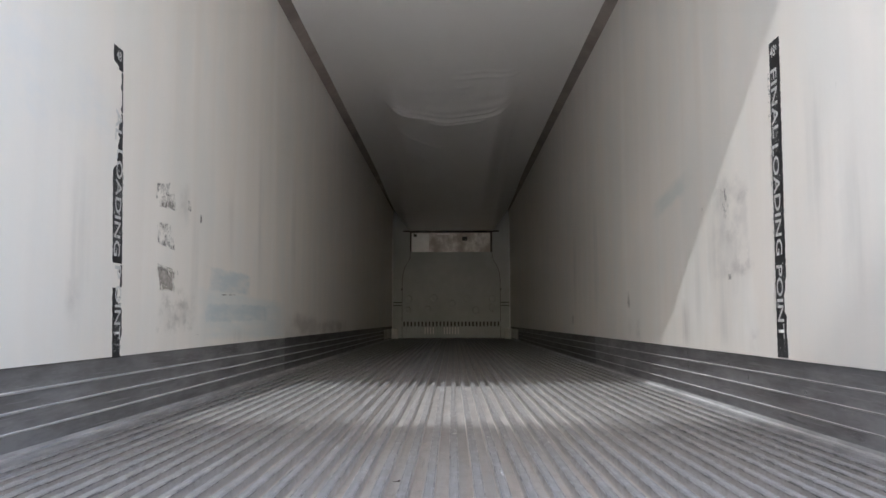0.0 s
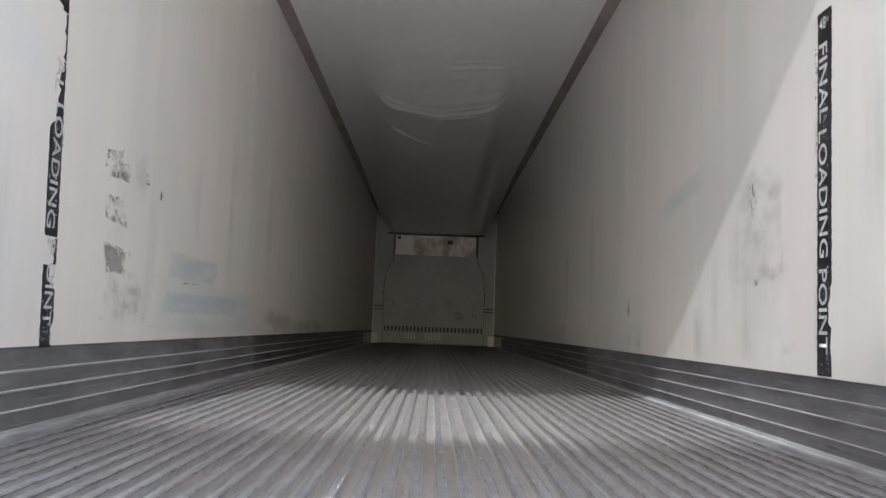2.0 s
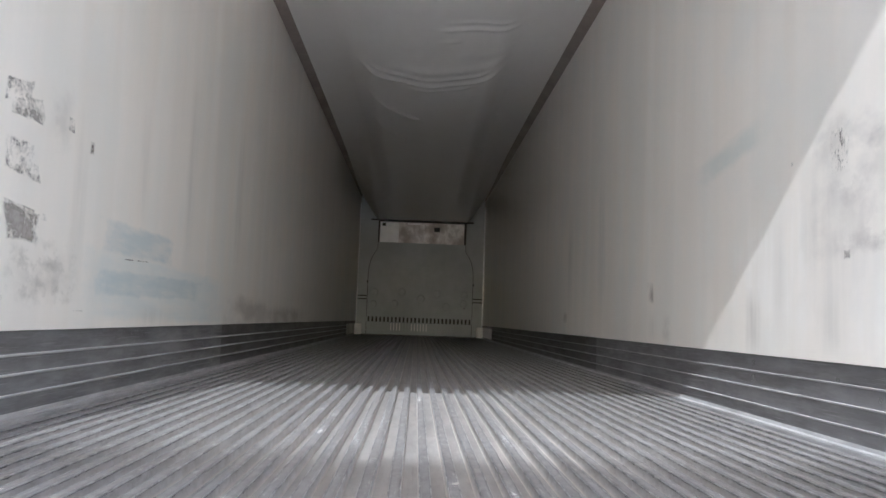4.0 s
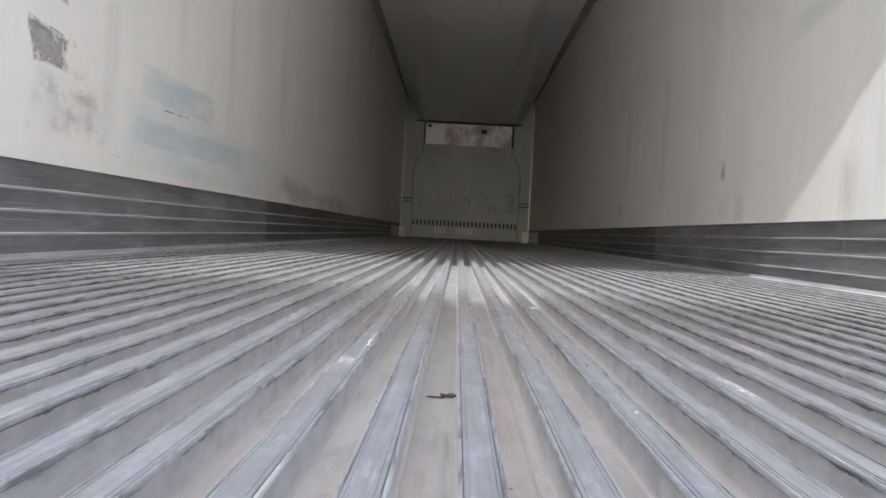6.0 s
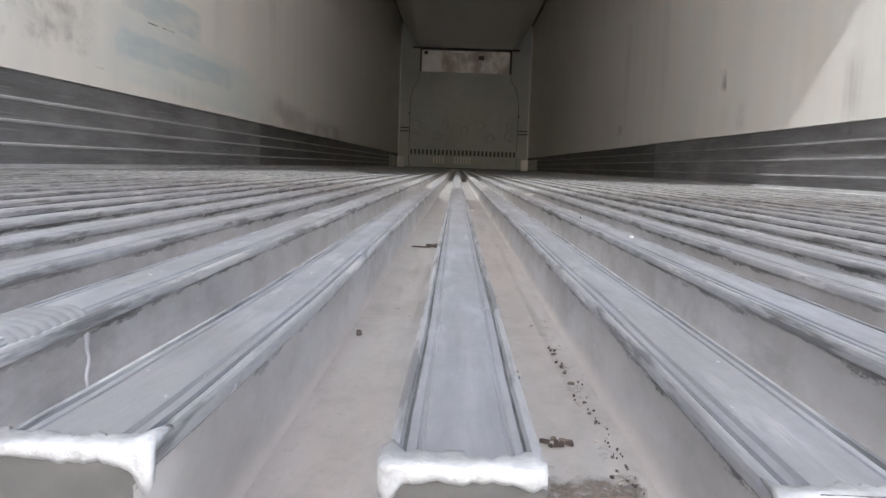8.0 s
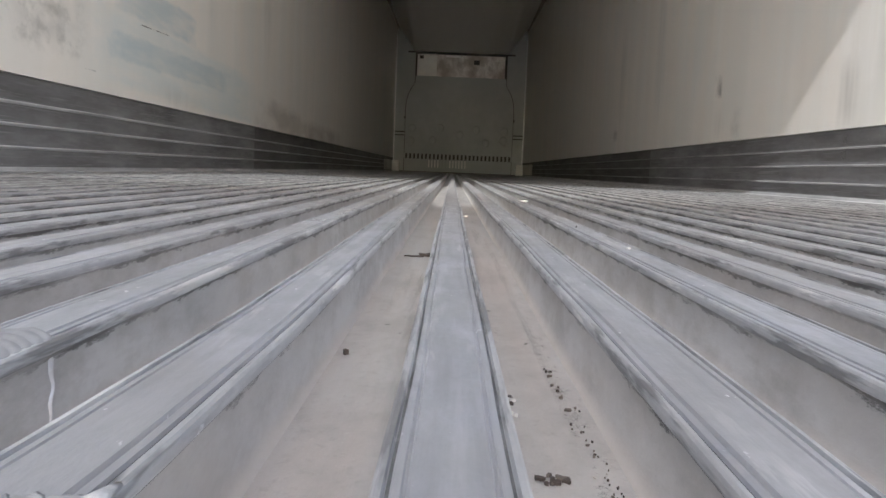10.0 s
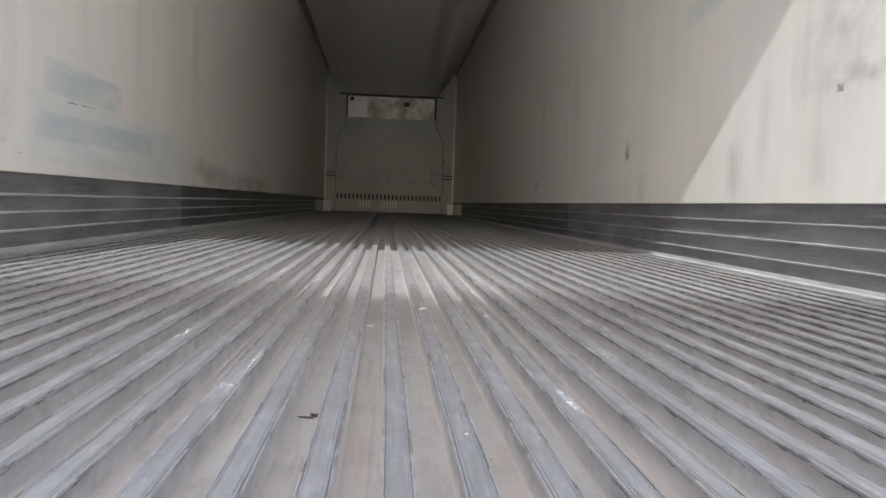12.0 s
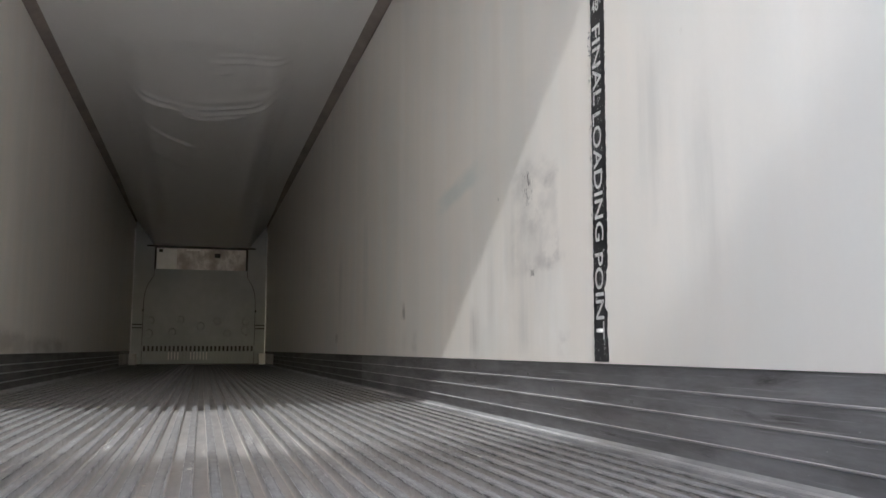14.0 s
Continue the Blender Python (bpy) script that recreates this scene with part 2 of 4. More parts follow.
    n.bump(n.math("ADD", n.math("MULTIPLY", nick, 0.4), n.math("ADD", mott, n.math("MULTIPLY", brush, 0.3))), 0.45, 0.0009)
    return n.mat


def groove_material():
    """Dusty aluminium channel bottoms: grey metal under a tan dusting, with specks and grime lines, darkened with
    depth.
    """
    n = Nodes("dusty_channel", rough=0.48, metal=0.38, spec=0.4)
    long_ = n.noise(42, (1, 0.03, 1), detail=4, rough=0.6)
    patch = n.noise(3.2, (5.5, 0.4, 1), detail=6, rough=0.6)
    grit = n.noise(230, (1, 0.7, 1), detail=5, rough=0.75)
    cloud = n.noise(24, (1, 0.5, 1), detail=6, rough=0.7, shift=(3, 1, 0))
    spots = n.noise(120, (1, 0.7, 1), detail=2, shift=(5, 3, 0))
    c = n.mix(n.span(long_, 0.41, 0.59), (0.515, 0.507, 0.50), (0.44, 0.437, 0.435))
    c = n.mix(n.span(patch, 0.45, 0.58, 0, 0.65), c, (0.480, 0.428, 0.402))
    c = n.mix(n.span(cloud, 0.48, 0.66, 0, 0.55), c, (0.32, 0.305, 0.29))
    c = n.mix(n.span(grit, 0.55, 0.76, 0, 0.4), c, (0.22, 0.20, 0.185))
    c = n.mix(n.span(grit, 0.24, 0.40, 0.5, 0), c, (0.60, 0.57, 0.54))
    c = n.mix(n.span(spots, 0.72, 0.76, 0, 0.85), c, (0.08, 0.068, 0.06))
    # channels turn darker and browner inward; the weaker light is put into the colour
    inward_mott = n.noise(14, (1.5, 0.25, 1), detail=5, rough=0.65, shift=(1, 9, 0))
    c = n.mix(n.math("MULTIPLY", n.span(n.axis(1), 1.9, 3.0), n.span(inward_mott, 0.34, 0.62, 0.45, 0.85)), c, (0.238, 0.226, 0.222))
    n.colour(c)
    n.bump(n.math("ADD", grit, cloud), 0.4, 0.0009)
    return n.mat


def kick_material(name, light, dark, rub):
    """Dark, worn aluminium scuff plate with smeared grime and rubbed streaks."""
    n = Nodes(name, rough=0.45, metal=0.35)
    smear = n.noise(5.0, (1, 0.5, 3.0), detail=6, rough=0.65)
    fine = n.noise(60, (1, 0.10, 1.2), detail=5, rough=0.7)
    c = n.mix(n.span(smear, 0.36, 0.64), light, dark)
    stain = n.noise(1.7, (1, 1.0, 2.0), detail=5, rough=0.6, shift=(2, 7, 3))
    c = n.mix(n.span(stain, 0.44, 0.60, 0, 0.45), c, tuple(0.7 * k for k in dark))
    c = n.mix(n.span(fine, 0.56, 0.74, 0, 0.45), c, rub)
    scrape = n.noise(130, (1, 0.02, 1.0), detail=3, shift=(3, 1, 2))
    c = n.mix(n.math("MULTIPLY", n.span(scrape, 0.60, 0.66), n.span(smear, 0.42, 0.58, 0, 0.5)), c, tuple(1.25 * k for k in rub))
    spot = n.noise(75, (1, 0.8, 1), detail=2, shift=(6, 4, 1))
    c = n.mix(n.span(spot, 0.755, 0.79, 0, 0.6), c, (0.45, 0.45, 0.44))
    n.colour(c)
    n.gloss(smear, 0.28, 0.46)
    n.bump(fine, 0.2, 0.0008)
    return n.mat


def plain(name, base, rough=0.6, metal=0.0, scale=18.0, vary=0.18, bump=0.15):
    """One colour with mottling at two scales and fine relief."""
    n = Nodes(name, rough=rough, metal=metal)
    a = n.noise(scale, detail=5)
    b = n.noise(scale * 0.14, detail=3, shift=(2, 5, 1))
    dark = tuple(k * (1 - 2 * vary) for k in base)
    lite = tuple(min(1, k * (1 + vary)) for k in base)
    c = n.mix(n.span(a, 0.35, 0.68), lite, base)
    c = n.mix(n.span(b, 0.45, 0.70, 0, 0.7), c, dark)
    n.colour(c)
    n.bump(a, bump, 0.001)
    return n.mat


def scuffed_plate():
    """White painted sheet with brown rubbed patches."""
    n = Nodes("white_scuffed_plate", rough=0.42, metal=0.2)
    patch = n.noise(3.4, (1, 1, 0.8), detail=4, rough=0.55, shift=(4, 0, 2))
    rub = n.noise(13, (1, 1, 0.6), detail=5, rough=0.65, shift=(1, 0, 6))
    c = n.mix(n.span(patch, 0.42, 0.62), (0.88, 0.85, 0.82), (0.46, 0.40, 0.36))
    c = n.mix(n.span(rub, 0.46, 0.68, 0, 0.6), c, (0.42, 0.37, 0.335))
    n.colour(c)
    n.bump(rub, 0.15, 0.001)
    return n.mat


def duct_material():
    """Grey-white coated fabric."""
    n = Nodes("coated_fabric", rough=0.30, spec=0.5)
    a = n.noise(2.0, (1.0, 0.6, 1), detail=4)
    c = n.mix(n.span(a, 0.35, 0.68), (0.91, 0.892, 0.868), (0.885, 0.865, 0.84))
    n.colour(c)
    w = n.noise(3.0, (0.5, 2.2, 1), detail=3, distort=0.6)
    n.bump(w, 0.25, 0.012)
    return n.mat


def decal(name, base, second, cover=0.5, rough_edge=0.12, scale=14.0, stretch=(1, 1, 1), rough=0.6, ragged_by=1.2, blur=0.14, grain=6.0):
    """A thin film on a surface, worn through in places; its sheet spans 0..1 in UV."""
    n = Nodes(name, rough=rough)
    uv = n.node("ShaderNodeTexCoord").outputs["UV"]
    wob = n.noise(scale, stretch, detail=grain, rough=0.7 if grain > 3 else 0.45)
    speck = n.noise(scale * 4, stretch, detail=min(4.0, grain), rough=0.7 if grain > 3 else 0.4, shift=(4, 2, 9))
    c = n.mix(n.span(speck, 0.35, 0.7), base, second)
    n.colour(c)
    u, v = n.axis(0, uv), n.axis(1, uv)
    eu = n.math("MULTIPLY", n.math("MULTIPLY", u, n.math("SUBTRACT", 1.0, u)), 4.0)
    ev = n.math("MULTIPLY", n.math("MULTIPLY", v, n.math("SUBTRACT", 1.0, v)), 4.0)
    edge = n.math("MINIMUM", eu, ev)
    ragged = n.noise(scale * 0.8, stretch, detail=min(5.0, grain), rough=0.65 if grain > 3 else 0.45, shift=(7, 1, 3))
    edge = n.math("ADD", edge, n.math("MULTIPLY", n.math("SUBTRACT", ragged, 0.56), ragged_by))
    soft = n.span(edge, 0.0, rough_edge * 4)
    share = 0.25 if grain > 3 else 0.08
    a = n.math("ADD", n.math("MULTIPLY", wob, 1 - share), n.math("MULTIPLY", speck, share))
    lo = 0.72 - 0.44 * cover
    alpha = n.math("MULTIPLY", n.span(a, lo, lo + blur), soft)
    return n, alpha


def decal_finish(n, alpha, most=1.0):
    n.set("Alpha", n.math("MULTIPLY", alpha, most))
    return n.mat


M_WALL = wall_material("white_fibreglass_liner")
M_WALL_LEFT = wall_material("white_liner_with_blue_paint", (
    ("thin_blue", 3.90, 6.07, 0.30, 0.58, -0.018), ("blue", 4.06, 4.96, 0.550, 0.690, 0.0), ("blue", 4.00, 5.50, 0.385, 0.495, 0.008),
    ("grey", 3.57, 3.77, 0.84, 1.06, 0.05), ("smut", 3.36, 3.90, 0.335, 0.555, 0.02), ("grey", 3.40, 3.86, 0.34, 0.55, 0.02),
    ("wipe", 3.78, 3.92, 0.32, 1.05, 0.0), ("wipe", 4.40, 4.56, 0.66, 1.25, 0.0), ("wipe", 2.50, 2.70, 0.30, 1.00, 0.0),
    ("wipe", 4.40, 5.10, 0.25, 0.37, 0.0), ("wipe", 5.10, 5.30, 0.55, 1.60, 0.0), ("wipe", 6.20, 6.45, 0.50, 1.80, 0.0),
    ("grime", 6.02, 7.60, 0.22, 0.47, 0.0), ("grime", 7.2, 9.8, 0.20, 0.42, 0.0), ("blue_smudge_sheen", 2.45, 2.88, 1.02, 1.32, 0.0),
    ("blue_smudge_sheen", 1.9, 2.5, 0.9, 1.5, 0.0), ("grey", 2.50, 2.64, 0.40, 0.55, 0.0)))
M_WALL_RIGHT = wall_material("white_liner_with_wiped_marks", (
    ("bright", 3.60, 4.35, 0.24, 0.85, 0.0), ("bright", 3.10, 3.50, 0.25, 0.60, 0.0),
    ("teal", 3.95, 4.82, 1.07, 1.21, -0.11), ("haze", 3.15, 3.75, 0.30, 0.95, 0.0), ("label", 3.195, 3.66, 0.575, 1.03, 0.0), ("mauve", 3.19, 3.36, 0.885, 0.965, 0.0), ("mauve", 3.19, 3.55, 0.585, 0.655, 0.0),
    ("mauve", 3.19, 3.26, 0.60, 0.73, 0.0),
    ("mauve", 3.15, 3.38, 0.565, 0.725, 0.0), ("mauve", 3.28, 3.57, 0.73, 0.87, 0.0), ("grey", 3.38, 3.62, 0.85, 1.05, 0.0),
    ("wipe", 3.56, 3.76, 0.50, 0.95, 0.0), ("wipe", 3.42, 3.66, 0.25, 0.52, 0.0), ("wipe", 3.84, 3.98, 0.25, 0.84, 0.0),
    ("wipe", 2.44, 2.68, 0.60, 1.32, 0.0), ("wipe", 2.22, 2.42, 0.38, 1.02, 0.0), ("wipe", 5.38, 5.56, 0.25, 0.43, 0.0),
    ("run", 4.05, 4.22, 0.24, 0.52, 0.0), ("mauve", 3.11, 3.23, 0.27, 0.37, 0.0), ("grey", 5.15, 5.32, 0.26, 0.42, 0.0),
    ("wipe", 6.6, 6.9, 0.30, 1.50, 0.0), ("wipe", 7.8, 8.1, 0.30, 1.40, 0.0), ("grime", 8.0, 8.2, 0.35, 0.45, 0.0)))
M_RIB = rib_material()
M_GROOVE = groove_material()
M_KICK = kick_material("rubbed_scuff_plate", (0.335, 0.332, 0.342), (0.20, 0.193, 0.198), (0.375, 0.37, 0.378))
# Darker copy of M_KICK: weaker light beyond the split is put into its colour.
M_KICK_DIM = kick_material("dimmed_scuff_plate", (0.145, 0.14, 0.14), (0.088, 0.084, 0.083), (0.22, 0.213, 0.21))
M_RIDGE = aluminium("ridge_aluminium", (0.62, 0.61, 0.62), (0.40, 0.395, 0.40), rough=0.40, metal=0.3)
# brighter copy of the ridge metal, for the left plate
M_RIDGE_LEFT = aluminium("left_ridge_aluminium", (0.84, 0.84, 0.855), (0.66, 0.66, 0.675), rough=0.38, metal=0.3)
M_STRIP = aluminium("edge_strip_aluminium", (0.52, 0.52, 0.53), (0.37, 0.37, 0.378), rough=0.42, metal=0.3)
M_BURR = plain("worn_aluminium_edge", (0.36, 0.36, 0.365), 0.5, metal=0.25, scale=300, vary=0.34, bump=0.8)
M_SAWN = plain("dirty_sawn_end", (0.085, 0.082, 0.08), 0.8, scale=160, vary=0.25, bump=0.4)
M_CEIL = plain("ceiling_liner", (0.86, 0.845, 0.82), 0.38, scale=3.0, vary=0.07)
M_TRIM = plain("dark_cove_trim", (0.33, 0.28, 0.25), 0.45, scale=12)
M_DUCT = duct_material()
M_BULK = plain("grey_moulded_panel", (0.41, 0.434, 0.428), 0.42, scale=6, vary=0.10)
M_SIDE = plain("grey_side_panel", (0.42, 0.438, 0.432), 0.42, scale=6, vary=0.10)
M_BACK = plain("dark_backing", (0.07, 0.068, 0.066), 0.8)
M_PLATE = scuffed_plate()
M_ANGLE = aluminium("corner_aluminium", (0.86, 0.86, 0.85), (0.66, 0.66, 0.66), rough=0.36, metal=0.55, along=2, wear=0.25)
M_SHEET = plain("clean_white_sheet", (0.90, 0.89, 0.87), 0.45, metal=0.24, scale=9, vary=0.10)
M_BLOCK = plain("pale_corner_block", (0.82, 0.80, 0.77), 0.6, scale=10)
M_DARK = plain("dark_metal_bar", (0.05, 0.048, 0.045), 0.55)
M_BLACK = plain("black_vinyl", (0.022, 0.022, 0.024), 0.42, scale=40, vary=0.3)
M_INK = plain("white_print", (0.64, 0.635, 0.62), 0.5, scale=60, vary=0.12)
M_CONCRETE = plain("yard_concrete", (0.72, 0.71, 0.69), 0.85, scale=2.0, vary=0.12)
M_FACADE = plain("pale_building_wall", (0.55, 0.54, 0.51), 0.8, scale=1.5, vary=0.10)
M_SKY_BLOCK = plain("sky_block_wall", (0.28, 0.27, 0.255), 0.8, scale=1.5, vary=0.12)
M_OUTER = plain("white_trailer_skin", (0.72, 0.72, 0.72), 0.4, scale=4, vary=0.05)

# ---- mesh helpers ----


def box(bm, x0, x1, y0, y1, z0, z1, bevel=0.0):
    vs = [bm.verts.new((x, y, z)) for x in (x0, x1) for y in (y0, y1) for z in (z0, z1)]
    quads = ((0, 1, 3, 2), (4, 6, 7, 5), (0, 4, 5, 1), (2, 3, 7, 6), (0, 2, 6, 4), (1, 5, 7, 3))
    fs = [bm.faces.new([vs[i] for i in q]) for q in quads]
    if bevel:
        es = list({e for f in fs for e in f.edges})
        bmesh.ops.bevel(bm, geom=es, offset=bevel, segments=2, affect="EDGES", profile=0.5)
    return vs


def mesh_of(bm, name, material, smooth=False):
    bmesh.ops.recalc_face_normals(bm, faces=bm.faces[:])
    me = bpy.data.meshes.new(name)
    bm.to_mesh(me)
    bm.free()
    me.materials.append(material)
    if smooth:
        for p in me.polygons:
            p.use_smooth = True
    return me


def part(name, bm, material, parent=None, label="", smooth=False):
    ob = new(name, mesh_of(bm, name, material, smooth))
    if parent:
        ob.parent = parent
    if label:
        tagged(ob, label)
    return ob


def box_part(name, dims, material, parent=None, label="", bevel=0.0):
    bm = bmesh.new()
    box(bm, *dims, bevel=bevel)
    return part(name, bm, material, parent, label)


def prism(bm, outline, y0, y1):
    """A flat outline in x and z, given depth from y0 to y1."""
    a = [bm.verts.new((x, y0, z)) for x, z in outline]
    b = [bm.verts.new((x, y1, z)) for x, z in outline]
    bm.faces.new(a)
    bm.faces.new(b[::-1])
    for i in range(len(a)):
        j = (i + 1) % len(a)
        bm.faces.new((a[i], a[j], b[j], b[i]))


def run(bm, profile, ys, jitter=None, closed=True):
    """A profile in x and z drawn along y."""
    rings = []
    for y in ys:
        dx, dz = jitter(y) if jitter else (0, 0)
        rings.append([bm.verts.new((x + dx, y, z + dz)) for x, z in profile])
    m = len(profile)
    for a, b in zip(rings, rings[1:]):
        for i in range(m if closed else m - 1):
            j = (i + 1) % m
            bm.faces.new((a[i], a[j], b[j], b[i]))
    if closed:
        bm.faces.new(rings[0][::-1])
        bm.faces.new(rings[-1])


# ---- setting: the trailer box ----
HALF, TOP, REAR, FRONT = 1.25, 2.78, 1.419, 17.0
DECK = 0.010          # height of the rib tops

tagged(box_part("ground", (-60, 60, -60, 70, -1.45, -1.25), M_CONCRETE),
       "grey concrete yard under the trailer", "ground", kind="structure")
tagged(box_part("wall_under", (-1.15, 1.15, 1.9, 17.5, -1.25, -0.101), M_DARK),
       "plain dark skirt closing the space under the trailer", "skirt", kind="structure")
# unseen shade caster, assumed from the near shadow edge on the floor
tagged(box_part("canopy", (-12, 12, -17.2, -16.0, SHADE_TOP - 0.9, SHADE_TOP), M_FACADE),
       "unseen pale slab added to shade the floor by the doorway", "canopy", kind="structure")

# unseen wall, added to hold skylight off the right wall
tagged(box_part("wall_sky_block", (-4.9, -4.6, -16.0, 0.6, -1.25, 3.4), M_SKY_BLOCK),
       "plain unseen wall added to cut sky light from the left", "wall", kind="structure")

for side, word in ((-1, "left"), (1, "right")):
    bm = bmesh.new()
    KICK = 0.267 if side < 0 else 0.256
    a, b = sorted((side * HALF, side * (HALF + 0.07)))
    box(bm, a, b, 1.40, 17.62, KICK, TOP + 0.06)
    w = part("wall_" + word, bm, M_WALL_LEFT if side < 0 else M_WALL_RIGHT)
    tagged(w, "white fibreglass liner wall, streaked and scuffed", "wall", kind="structure")
    bm = bmesh.new()
    a, b = sorted((side * (HALF + 0.009), side * (HALF + 0.07)))
    # no joint is known here; the darker copy starts where the light drops
    dim_from = 6.08 if side < 0 else 6.9
    box(bm, a, b, 1.40, dim_from, -0.06, KICK - 0.002)
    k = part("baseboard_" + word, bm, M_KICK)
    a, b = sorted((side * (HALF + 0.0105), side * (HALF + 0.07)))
    box_part("dim_front_plate", (a, b, dim_from + 0.002, 17.62, -0.06, KICK - 0.002), M_KICK_DIM, k, "dark scuff plate, dimmer light put into its colour")
    a, b = sorted((side * (HALF + 0.002), side * (HALF + 0.010)))
    box_part("end_plate", (a, b, 15.1, 16.94, 0.03, 0.215), M_BLOCK, k, "pale plate over the far end")
    tagged(k, "dark worn aluminium scuff plate with raised ridges", "scuff plate", kind="structure")
    for z in ((0.193, 0.135, 0.075) if side < 0 else (0.191, 0.130, 0.067)):
        bm = bmesh.new()
        x0 = side * (HALF + 0.010)
        g = 1.2 if side < 0 else 1.0          # the left ridges stand out a little more
        prof = [(x0, z - 0.0050 * g), (x0 - side * 0.0050 * g, z - 0.0016 * g), (x0 - side * 0.0064 * g, z + 0.0010 * g), (x0 - side * 0.0058 * g, z + 0.0022 * g), (x0, z + 0.0030 * g)]
        r = random.Random(int(z * 1000) + side)
        ph = r.random() * 6
        run(bm, prof, np.linspace(1.41, 17.0, 70), lambda y: (0.0004 * math.sin(5 * y + ph), 0.0008 * math.sin(1.7 * y + ph)))
        part("ridge", bm, M_RIDGE_LEFT if side < 0 else M_RIDGE, k)
    # flat bright flange between scuff plate and ribs
    bm = bmesh.new()
    inner = [(HALF + 0.008, -0.02), (HALF + 0.008, 0.022), (HALF + 0.004, 0.0105), (1.2335, 0.0090), (1.2330, -0.014)]
    for c in (1.2245, 1.2125):
        inner += [(c + 0.0026, -0.014), (c + 0.0021, 0.0095), (c - 0.0021, 0.0095), (c - 0.0026, -0.014)]
    inner += [(1.204, -0.014), (1.204, -0.02)]
    prof = [(side * x, z) for x, z in inner]
    run(bm, prof, np.linspace(REAR, 17.0, 40))
    part("flange", bm, M_STRIP, k, "narrow ridged aluminium edge strip")
    # dark cove under the ceiling
    bm = bmesh.new()
    prof = [(side * (HALF - 0.001), 2.735), (side * (HALF - 0.014), 2.737), (side * 1.175, 2.768), (side * 1.168, TOP - 0.001), (side * (HALF - 0.001), TOP - 0.001)]
    run(bm, prof, np.linspace(1.46, 17.0, 40))
    tagged(part("trim_" + word, bm, M_TRIM), "dark brown cove trim along the ceiling edge", "trim", kind="structure")

bm = bmesh.new()
box(bm, -HALF + 0.001, HALF - 0.001, 1.40, 17.62, TOP, TOP + 0.06)
tagged(part("ceiling", bm, M_CEIL), "pale grey smooth ceiling liner", "ceiling", kind="structure")
bm = bmesh.new()
box(bm, -HALF - 0.07, HALF + 0.07, 17.62, 17.70, -0.10, TOP + 0.06)
tagged(part("wall_front", bm, M_WALL), "white front wall behind the bulkhead", "wall", kind="structure")
bm = bmesh.new()
box(bm, -1.40, 1.40, 1.30, 1.398, 2.667, TOP + 0.16)
box(bm, -1.40, -HALF - 0.005, 1.30, 1.398, -0.12, 2.665)
box(bm, HALF + 0.005, 1.40, 1.30, 1.398, -0.12, 2.665)
tagged(part("wall_rear", bm, M_OUTER), "open rear door frame of the trailer", "door frame", kind="structure")

# ---- bulkhead at the front ----


def arc(cx, cz, r0, r1, a0, a1, n=8):
    return [(cx + r0 * math.cos(radians(a0 + (a1 - a0) * i / n)), cz + r1 * math.sin(radians(a0 + (a1 - a0) * i / n))) for i in range(n + 1)]


